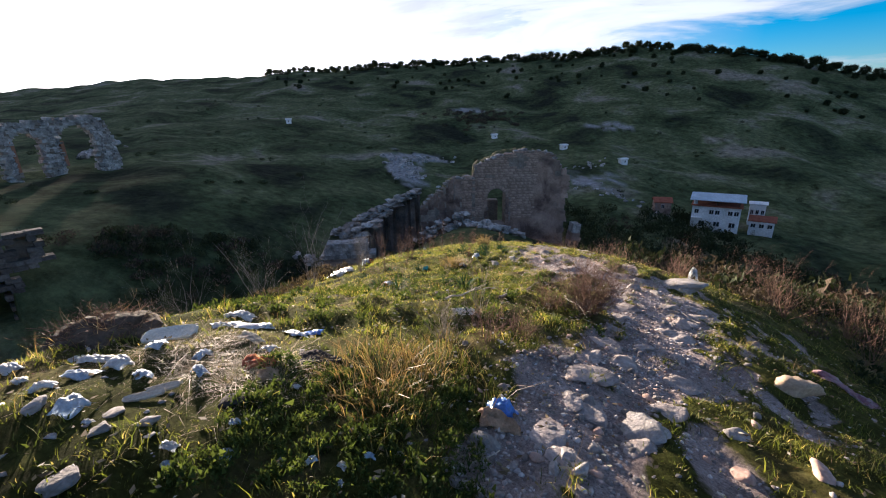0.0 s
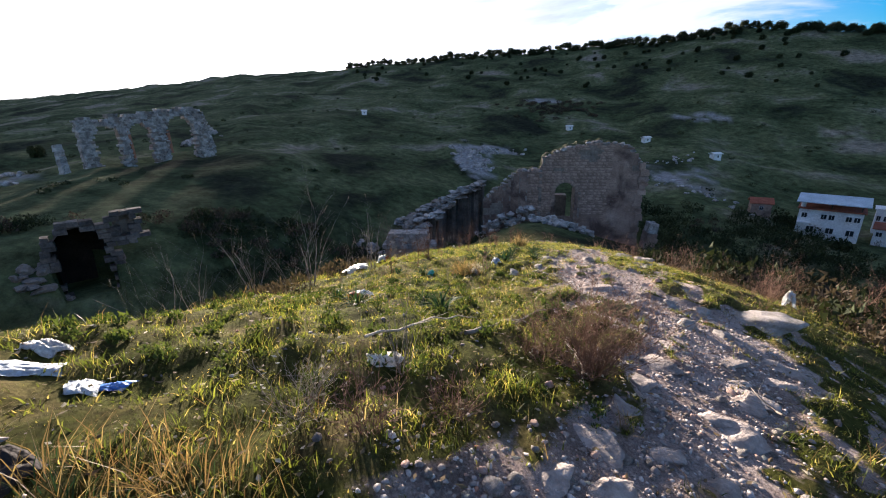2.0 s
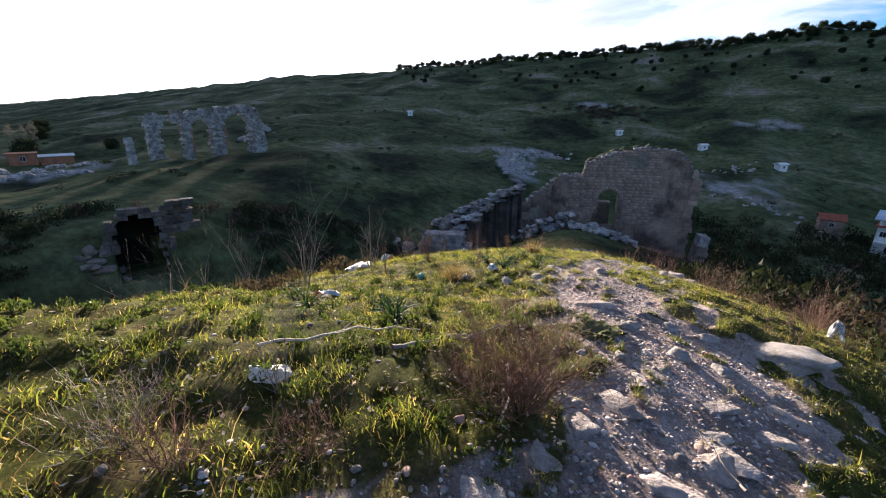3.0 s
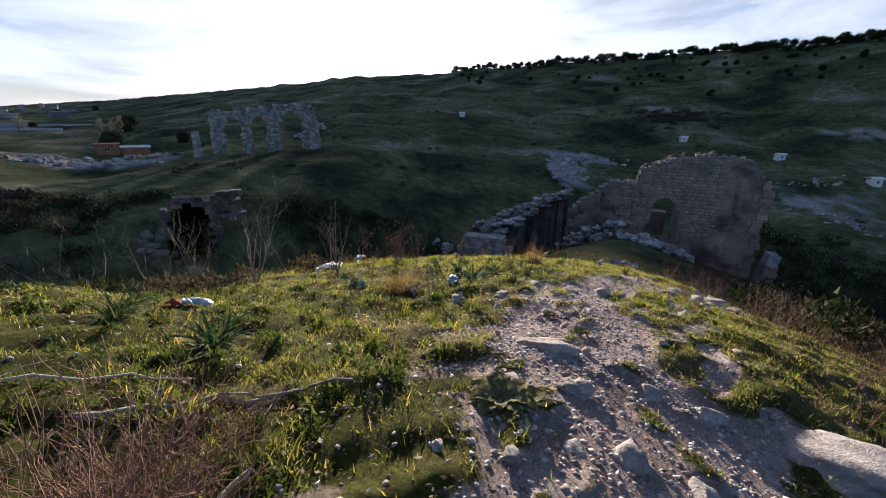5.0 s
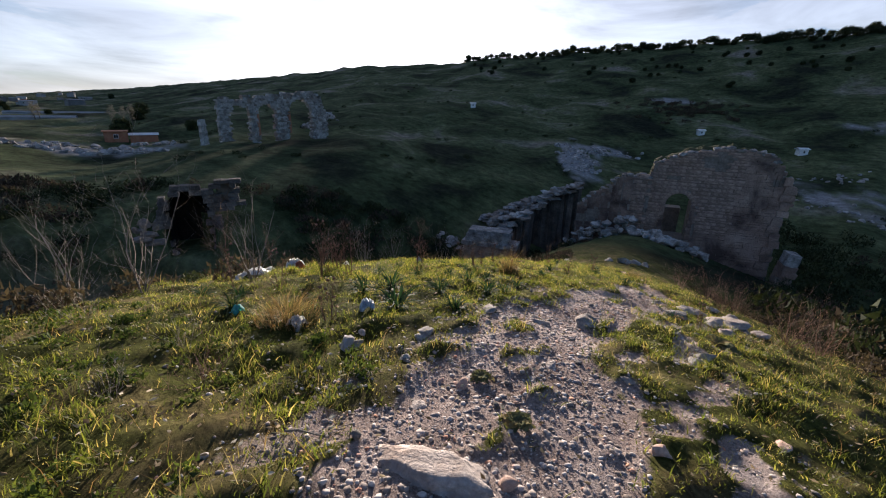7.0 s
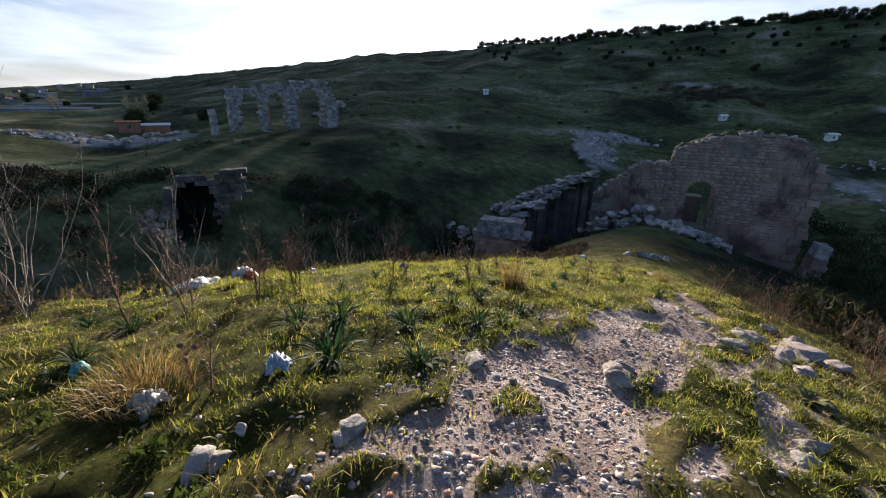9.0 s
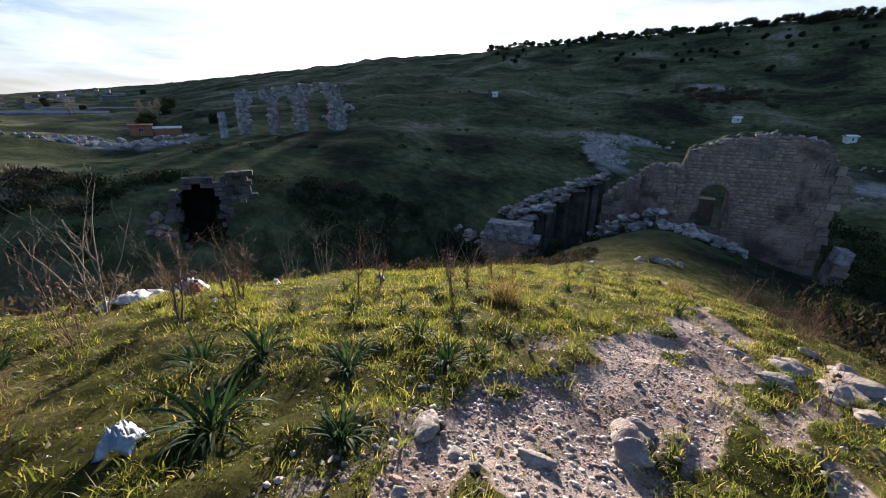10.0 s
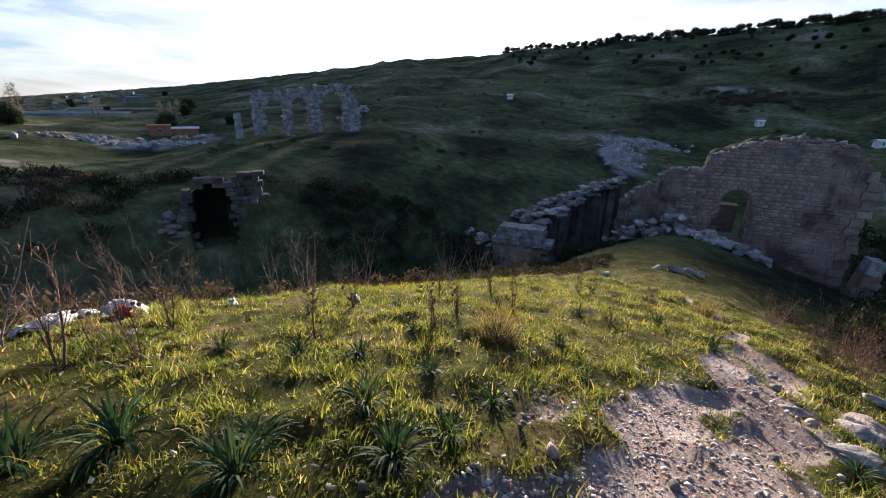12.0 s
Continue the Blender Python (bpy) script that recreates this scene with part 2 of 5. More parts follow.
def ground_material():
    m, nt, b = material("earth_and_turf", 1.0, 0.02)

    def at(n):
        a = nt.nodes.new("ShaderNodeAttribute")
        a.attribute_name = n
        return a.outputs["Fac"]

    bare_f, far_f, rock_f = at("bare"), at("far"), at("rocky")
    turf = ramp(nt, noise_tex(nt, 0.9, 8.0), [(0.3, (0.03, 0.035, 0.012)), (0.5, (0.07, 0.075, 0.022)), (0.7, (0.15, 0.115, 0.065))])
    turf = blend(nt, 0.8, turf, ramp(nt, noise_tex(nt, 5.0, 6.0, 0.7), [(0.35, (0.5, 0.5, 0.5)), (0.65, (1.5, 1.5, 1.4))]), "MULTIPLY")
    turf = blend(nt, 0.8, turf, ramp(nt, noise_tex(nt, 22.0, 8.0), [(0.3, (0.45, 0.45, 0.45)), (0.7, (1.4, 1.4, 1.3))]), "MULTIPLY")
    dirt = ramp(nt, noise_tex(nt, 1.6, 8.0), [(0.3, (0.19, 0.145, 0.125)), (0.5, (0.35, 0.282, 0.26)), (0.7, (0.5, 0.435, 0.415))])
    dirt = blend(nt, 0.9, dirt, ramp(nt, noise_tex(nt, 55.0, 8.0, 0.8), [(0.34, (0.38, 0.36, 0.35)), (0.5, (0.95, 0.95, 0.95)), (0.64, (1.45, 1.45, 1.45))]), "MULTIPLY")
    hill = ramp(nt, noise_tex(nt, 0.022, 10.0, 0.62, warp=0.5), [(0.36, (0.02, 0.024, 0.016)), (0.46, (0.05, 0.066, 0.03)), (0.56, (0.1, 0.115, 0.056)), (0.66, (0.21, 0.185, 0.145))])
    hill = blend(nt, 0.8, hill, ramp(nt, noise_tex(nt, 0.35, 10.0, 0.78), [(0.36, (0.3, 0.31, 0.3)), (0.5, (0.95, 0.95, 0.95)), (0.64, (1.75, 1.75, 1.7))]), "MULTIPLY")
    stone = ramp(nt, noise_tex(nt, 0.8, 10.0, 0.7), [(0.3, (0.12, 0.11, 0.10)), (0.6, (0.34, 0.33, 0.33)), (0.75, (0.5, 0.49, 0.5))])
    c = blend(nt, far_f, turf, hill)
    c = blend(nt, rock_f, c, stone)
    ragged = nt.nodes.new("ShaderNodeMath")
    ragged.operation = "ADD"
    nt.links.new(bare_f, ragged.inputs[0])
    nt.links.new(noise_tex(nt, 4.0, 8.0, 0.7), ragged.inputs[1])
    c = blend(nt, ramp(nt, ragged.outputs[0], [(0.78, (0, 0, 0)), (1.0, (1, 1, 1))]), c, dirt)
    nt.links.new(c, b.inputs["Base Color"])
    bump(nt, b, noise_tex(nt, 42.0, 10.0, 0.8), 1.0, 0.04)
    return m


M_GROUND = ground_material()
M_STONE = surface("limestone", (0.21, 0.19, 0.18), (0.43, 0.405, 0.39), 3.0, 40, stain=(0.17, 0.155, 0.12), stain_scale=3.0, relief=0.9, vary=0.25)
M_TAN = surface("tan_stone", (0.36, 0.26, 0.18), (0.52, 0.40, 0.28), 4.0, 40, relief=0.4)
M_PINK = surface("pink_stone", (0.40, 0.26, 0.21), (0.52, 0.38, 0.32), 4.0, 40, relief=0.5, vary=0.2)
M_PEBBLE = None
M_MASON = surface("weathered_masonry", (0.23, 0.15, 0.12), (0.48, 0.345, 0.275), 0.3, 5.0, stain=(0.10, 0.068, 0.058), stain_scale=0.2, relief=0.7, dist=0.1, vary=0.22)
M_CORE = surface("rubble_core", (0.16, 0.13, 0.11), (0.33, 0.28, 0.24), 0.5, 3.0, relief=0.9, dist=0.2)
M_PALE = surface("pale_rock", (0.29, 0.26, 0.24), (0.57, 0.53, 0.50), 0.6, 4.0, stain=(0.12, 0.11, 0.10), stain_scale=0.7, relief=0.8, dist=0.15, vary=0.2)
M_BRICK = surface("old_brick", (0.30, 0.12, 0.07), (0.42, 0.2, 0.12), 0.8, 8.0, relief=0.5)
M_GRASS = leafy("grass", (0.04, 0.06, 0.018), (0.15, 0.175, 0.035), (0.36, 0.29, 0.14), 0.5)
M_STRAW = leafy("dry_straw", (0.11, 0.07, 0.04), (0.27, 0.185, 0.10), (0.45, 0.36, 0.22), 0.3)
M_MAT = leafy("bleached_straw", (0.25, 0.18, 0.12), (0.48, 0.37, 0.27), (0.6, 0.5, 0.42), 0.3)
M_WEED = leafy("dark_low_weeds", (0.03, 0.05, 0.016), (0.075, 0.105, 0.032), None, 0.3, 0.7, 0.1)
M_BEDROCK = surface("pale_bedrock", (0.25, 0.215, 0.2), (0.46, 0.41, 0.385), 2.5, 30, stain=(0.24, 0.18, 0.15), stain_scale=3.0, relief=0.9, dist=0.03, vary=0.15)
M_ASPH = leafy("asphodel_leaf", (0.016, 0.04, 0.022), (0.04, 0.085, 0.045), (0.12, 0.13, 0.06), 0.25, 0.7, 0.06)
M_MULL = leafy("felted_leaf", (0.12, 0.13, 0.075), (0.2, 0.2, 0.12), (0.3, 0.24, 0.13), 0.25, 0.9, 0.05)
M_TWIG = surface("grey_twig", (0.15, 0.125, 0.105), (0.33, 0.29, 0.25), 4, 60, relief=0.2)
M_BROWN = surface("brown_twig", (0.11, 0.062, 0.045), (0.25, 0.155, 0.11), 4, 60, relief=0.2)
M_WOOD = surface("bleached_wood", (0.34, 0.29, 0.23), (0.55, 0.49, 0.41), 5, 60, relief=0.3)
M_WHITE = surface("white_plastic", (0.62, 0.64, 0.66), (0.8, 0.8, 0.8), 6, 50, 0.45, 0.4, 0.15)
M_PALEBLUE = surface("pale_blue_plastic", (0.45, 0.56, 0.7), (0.7, 0.76, 0.82), 6, 50, 0.45, 0.4, 0.15)
M_BLUE = surface("blue_plastic", (0.04, 0.2, 0.72), (0.2, 0.45, 0.9), 9, 50, 0.35, 0.5, 0.15)
M_CYAN = surface("turquoise_plastic", (0.05, 0.45, 0.42), (0.2, 0.62, 0.58), 9, 50, 0.35, 0.5, 0.15)
M_CARD = surface("wet_cardboard", (0.42, 0.27, 0.17), (0.6, 0.44, 0.32), 9, 60, relief=0.2)
M_ORANGE = surface("faded_orange_cloth", (0.42, 0.11, 0.06), (0.62, 0.22, 0.13), 7, 90, relief=0.3)
M_DARK = surface("dark_cloth", (0.03, 0.03, 0.035), (0.10, 0.09, 0.09), 7, 90, relief=0.3)
M_CLOTH = surface("pink_and_violet_cloth", (0.3, 0.13, 0.2), (0.66, 0.4, 0.42), 11, 90, relief=0.3, stain=(0.6, 0.5, 0.55), stain_scale=14)
M_FOAM = surface("dirty_foam_board", (0.5, 0.46, 0.38), (0.72, 0.69, 0.62), 3, 60, relief=0.3)
M_PLASTER = surface("white_plaster", (0.62, 0.62, 0.62), (0.8, 0.8, 0.8), 0.4, 5, relief=0.1)
M_METAL = surface("blue_grey_metal_roof", (0.32, 0.42, 0.5), (0.5, 0.6, 0.68), 0.5, 6, 0.5, 0.4, 0.1, metal=0.2)
M_TILE = surface("red_roof_tiles", (0.24, 0.07, 0.045), (0.36, 0.13, 0.08), 1.0, 8, relief=0.5)
M_PANE = surface("dark_window_glass", (0.02, 0.025, 0.03), (0.035, 0.04, 0.045), 1.0, 8, 0.1, 0.5, 0.0)
M_CROWN = leafy("olive_foliage", (0.022, 0.03, 0.016), (0.045, 0.058, 0.03), None, 0.15, 0.8, 0.1)
M_THICKET = leafy("winter_thicket", (0.045, 0.038, 0.033), (0.10, 0.08, 0.068), None, 0.15, 0.9, 0.05)
# near-black stone: the darkness of a deep vault is put into its colour
M_VAULT_SHADE = surface("vault_shade_black", (0.015, 0.013, 0.012), (0.04, 0.035, 0.03), 0.5, 4.0, relief=0.5)
# dark vault stones, and the shade painted onto the rock behind the ledges
M_DARKSTONE_AND_SHADE = surface("dark_mossy_stone_and_shade", (0.07, 0.06, 0.055), (0.2, 0.17, 0.15), 0.5, 4.0, relief=0.8, dist=0.1, vary=0.3)
M_GREYTREE = leafy("bare_grey_branches", (0.14, 0.13, 0.125), (0.26, 0.24, 0.23), None, 0.1, 0.9, 0.05)
M_LITTER = leafy("dead_leaf_litter", (0.10, 0.07, 0.045), (0.33, 0.26, 0.18), (0.6, 0.56, 0.5), 0.2, 0.8, 0.1)
M_BARK = surface("bark", (0.06, 0.05, 0.04), (0.13, 0.11, 0.09), 2, 20, relief=0.5)
M_TOWN = surface("dull_render", (0.2, 0.19, 0.19), (0.4, 0.38, 0.37), 0.05, 0.6, relief=0.1, vary=0.4)
M_FIELD = surface("grey_field", (0.2, 0.21, 0.22), (0.32, 0.33, 0.34), 0.05, 0.6, relief=0.1)


def pebble_material():
    m, nt, b = material("gravel", 0.95, 0.1)
    g = nt.nodes.new("ShaderNodeNewGeometry")
    c = ramp(nt, g.outputs["Random Per Island"], [(0, (0.16, 0.135, 0.12)), (0.5, (0.34, 0.295, 0.275)), (0.9, (0.52, 0.485, 0.47)), (0.985, (0.42, 0.22, 0.15))])
    c = blend(nt, 0.7, c, ramp(nt, noise_tex(nt, 60.0), [(0.3, (0.6, 0.6, 0.6)), (0.7, (1.2, 1.2, 1.2))]), "MULTIPLY")
    nt.links.new(c, b.inputs["Base Color"])
    return m


M_PEBBLE = pebble_material()


# ---- making meshes ----
def mesh_of(name, verts, faces, mat, smooth_on=False):
    me = bpy.data.meshes.new(name)
    me.from_pydata([tuple(v) for v in verts], [], [tuple(f) for f in faces])
    me.materials.append(mat)
    if smooth_on:
        me.shade_smooth()
    return me


def array_mesh(name, co, tris, mat, smooth_on=False):
    """Triangles from arrays, for what is too many to make one by one."""
    me = bpy.data.meshes.new(name)
    co, tris = np.asarray(co, np.float32), np.asarray(tris, np.int32)
    me.vertices.add(len(co))
    me.vertices.foreach_set("co", co.ravel())
    me.loops.add(tris.size)
    me.loops.foreach_set("vertex_index", tris.ravel())
    me.polygons.add(len(tris))
    me.polygons.foreach_set("loop_start", np.arange(0, tris.size, tris.shape[1], dtype=np.int32))
    me.update(calc_edges=True)
    me.materials.append(mat)
    if smooth_on:
        me.shade_smooth()
    return me


def link(name, me, parent=None, label="", m=None):
    ob = new(name, me)
    if parent:
        ob.parent = parent
    if m is not None:
        ob.matrix_basis = m
    if label:
        ob["label"] = label
    return ob


def part(name, bm, mat, parent, label="", smooth_on=False):
    me = bpy.data.meshes.new(name)
    bm.to_mesh(me)
    bm.free()
    me.materials.append(mat)
    if smooth_on:
        me.shade_smooth()
    return link(name, me, parent, label)


def thing(name, m, label, category, group=""):
    ob = new(name)
    ob.matrix_basis = m
    return tagged(ob, label, category, group)


def box_bm(bm, c, s, jitter=0.0, rng=None, turn=0.0):
    """A box into bm, middle c, size s, with its corners shaken."""
    ca, sa = math.cos(turn), math.sin(turn)
    vs = []
    for dz in (-0.5, 0.5):
        for dx, dy in ((-0.5, -0.5), (0.5, -0.5), (0.5, 0.5), (-0.5, 0.5)):
            p = [dx * s[0], dy * s[1], dz * s[2]]
            if jitter:
                p = [v + rng.uniform(-jitter, jitter) for v in p]
            vs.append(bm.verts.new((c[0] + p[0] * ca - p[1] * sa, c[1] + p[0] * sa + p[1] * ca, c[2] + p[2])))
    for f in ((3, 2, 1, 0), (4, 5, 6, 7), (0, 1, 5, 4), (1, 2, 6, 5), (2, 3, 7, 6), (3, 0, 4, 7)):
        bm.faces.new([vs[k] for k in f])


def boxes_arrays(boxes, rng, jitter):
    """Many boxes (x, y, z, sx, sy, sz) as one vertex and face list."""
    verts, faces = [], []
    for x, y, z, sx, sy, sz in boxes:
        k = len(verts)
        for dz in (-0.5, 0.5):
            for dx, dy in ((-0.5, -0.5), (0.5, -0.5), (0.5, 0.5), (-0.5, 0.5)):
                verts.append((x + dx * sx + rng.uniform(-jitter, jitter), y + dy * sy + rng.uniform(-jitter, jitter), z + dz * sz + rng.uniform(-jitter, jitter)))
        faces += [tuple(k + v for v in f) for f in ((3, 2, 1, 0), (4, 5, 6, 7), (0, 1, 5, 4), (1, 2, 6, 5), (2, 3, 7, 6), (3, 0, 4, 7))]
    return verts, faces


def rock_bm(seed, size, detail=3, rough=0.2, cuts=12):
    """A broken stone: a ball cut by planes and roughened."""
    rng = random.Random(seed)
    bm = bmesh.new()
    bmesh.ops.create_icosphere(bm, subdivisions=detail, radius=1.0)
    planes = []
    for _ in range(cuts):
        n = Vector((rng.gauss(0, 1), rng.gauss(0, 1), rng.gauss(0, 0.8))).normalized()
        planes.append((n, rng.uniform(0.45, 0.8)))
    off = Vector((rng.uniform(-50, 50), rng.uniform(-50, 50), rng.uniform(-50, 50)))
    for v in bm.verts:
        p = v.co.copy()
        for n, d in planes:
            over = p.dot(n) - d
            if over > 0:
                p -= n * over * 0.92
        p *= 1 + rough * noise.noise(p * 1.3 + off) + rough * 0.45 * noise.noise(p * 4.0 + off)
        v.co = (p.x * size[0], p.y * size[1], p.z * size[2])
    return bm


def tube(verts, faces, pts, radii, sides=3):
    """A tapered stick along pts, added to the lists."""
    base = len(verts)
    for k, p in enumerate(pts):
        a, b = pts[max(0, k - 1)], pts[min(len(pts) - 1, k + 1)]
        d = (b - a).normalized()
        u = d.cross(Vector((0.31, 0.17, 0.93))).normalized()
        w = d.cross(u)
        for s in range(sides):
            t = 2 * math.pi * s / sides
            verts.append(p + (u * math.cos(t) + w * math.sin(t)) * radii[k])
    for k in range(len(pts) - 1):
        for s in range(sides):
            s2 = (s + 1) % sides
            faces.append((base + k * sides + s, base + k * sides + s2, base + (k + 1) * sides + s2, base + (k + 1) * sides + s))


def grow(verts, faces, rng, p, d, length, radius, level, bend, twigs):
    """A branch with side twigs."""
    n = 5 if level else 7
    pts, radii = [p.copy()], [radius]
    for k in range(n):
        d = (d + Vector((rng.gauss(0, bend), rng.gauss(0, bend), rng.gauss(0, bend * 0.6) + 0.03))).normalized()
        p = p + d * length / n
        pts.append(p.copy())
        radii.append(max(0.0012, radius * (1 - 0.8 * (k + 1) / n)))
    tube(verts, faces, pts, radii, 4 if level == 0 and radius > 0.008 else 3)
    if level < len(twigs):
        for _ in range(twigs[level]):
            k = rng.randint(1, n)
            side = (d + Vector((rng.gauss(0, 0.9), rng.gauss(0, 0.9), rng.uniform(-0.1, 0.8)))).normalized()
            grow(verts, faces, rng, pts[k], side, length * rng.uniform(0.25, 0.55), max(0.0014, radii[k] * 0.6), level + 1, bend, twigs)


def bush(name, seed, m, height, spread, stems, twigs, mat, label, category="bush", radius=0.008, bend=0.12, group=""):
    """A leafless bush: every stem, with its twigs, is a part."""
    rng = random.Random(seed)
    ob = thing(name, m, label, category, group)
    for _ in range(stems):
        verts, faces = [], []
        a = rng.uniform(0, 6.3)
        lean = rng.uniform(0.1, 1.0) * spread
        d = Vector((math.cos(a) * lean, math.sin(a) * lean, 1)).normalized()
        p = Vector((math.cos(a) * 0.05 * rng.random(), math.sin(a) * 0.05 * rng.random(), -0.06))
        grow(verts, faces, rng, p, d, height * rng.uniform(0.65, 1.1), radius * rng.uniform(0.6, 1.2), 0, bend, twigs)
        link("stem", mesh_of("stem", verts, faces, mat, True), ob)
    return ob


# ---- the ground ----
def rocky(x, y):
    """Where rock breaks through the far slopes."""
    r, az = np.hypot(x, y), np.degrees(np.arctan2(x, y))
    spot = lambda a, b, wa, wr: np.exp(-((az - a) / wa) ** 2 - ((r - b) / wr) ** 2)
    m = 1.2 * spot(-6.3, 180, 2.6, 20) + 0.9 * spot(-2.0, 192, 3.0, 10) + 0.8 * spot(-4.5, 158, 2.4, 12) + spot(-62, 132, 8, 9) + 0.6 * spot(20, 160, 7, 16)
    m = m + 0.7 * spot(3.5, 318, 3, 10) + 0.6 * spot(22, 265, 5, 10) + 0.5 * spot(-78, 95, 10, 20)
    return np.clip(m * (0.75 + 0.6 * (wave(x, y, 14, 21) + 0.6 * wave(x, y, 6, 22))), 0, 1) * smooth(55, 70, r)


rings = np.concatenate([[0.0], np.geomspace(0.15, 60, 250, endpoint=False), np.geomspace(60, 4500, 190)])
ang = np.concatenate([np.linspace(-100, 70, 640, endpoint=False), np.linspace(70, 260, 120, endpoint=False)])
Rr, Aa = np.meshgrid(rings, np.radians(ang), indexing="ij")
GX, GY = CX + Rr * np.sin(Aa), CY + Rr * np.cos(Aa)
GZ = ground_z(GX, GY)
GR = rocky(GX, GY)
GZ = GZ + GR * (0.2 * np.abs(wave(GX, GY, 7, 31)) + 0.1 * np.abs(wave(GX, GY, 3.2, 32)))
n_ring, n_ang = GX.shape
gi, gj = np.meshgrid(np.arange(n_ring - 1), np.arange(n_ang), indexing="ij")
gk = (gj + 1) % n_ang
quads = np.stack([gi * n_ang + gj, gi * n_ang + gk, (gi + 1) * n_ang + gk, (gi + 1) * n_ang + gj], -1).reshape(-1, 4)[:, ::-1]
ground = new("ground", array_mesh("ground", np.stack([GX, GY, GZ], -1).reshape(-1, 3), quads, M_GROUND, True))
for key, field in (("bare", bare(GX, GY)), ("far", smooth(28, 55, np.hypot(GX - CX, GY - CY))), ("rocky", smooth(0.25, 0.6, GR))):
    layer = ground.data.attributes.new(key, "FLOAT", "POINT")
    layer.data.foreach_set("value", np.asarray(field, np.float32).ravel())
tagged(ground, "grassy spur, dark gorge and green hillside with a trodden stony path", "ground", kind="structure")


def on(x, y, sink=0.0, turn=0.0, tilt=0.0):
    return pose(x, y, gz(x, y) - sink, tilt, 0, turn)


# ---- the tall ruined wall ----
RY = 84.0                    # its face


WEST, STEP, EAST = -5.1, 6.3, 25.6      # west end of the low wing, where the high part begins, its east edge


def wall_top(x):
    z = np.interp(x, [-5.2, -4.4, -2.6, -0.6, 2.0, 4.6, 6.2, 6.4, 8.5, 11.7, 16.1, 20.4, 22.6, 24.2, 25.0, 26.2], [-15.2, -14.6, -12.8, -11.5, -9.2, -8.9, -9.3, -7.2, -5.9, -4.9, -4.0, -4.2, -5.0, -6.6, -8.2, -11.2])
    return z + 0.25 * math.sin(x * 2.1) * math.sin(x * 0.9 + 1)


DOOR_X, DOOR_W, DOOR_FOOT, DOOR_SPRING = 11.1, 1.95, -19.6, -13.6


def in_door(x, z, grow_by=0.0):
    w = DOOR_W + grow_by
    if abs(x - DOOR_X) > w or z < DOOR_FOOT - 0.2:
        return False
    return z < DOOR_SPRING or (x - DOOR_X) ** 2 + (z - DOOR_SPRING) ** 2 < w * w


def right_edge(z):
    return float(np.interp(z, [-30, -22, -16, -12, -8], [24.7, 25.2, 25.2, 26.0, 25.2])) - 0.35 * math.sin(z * 1.3) * math.sin(z * 0.4)


def face_y(x):
    """The low wing's face is stepped by flat piers; the high part is smooth."""
    if x > STEP:
        return RY
    return RY - 0.9 - (0.45 if math.sin((x - WEST) * 1.75) > 0.2 else 0.0)


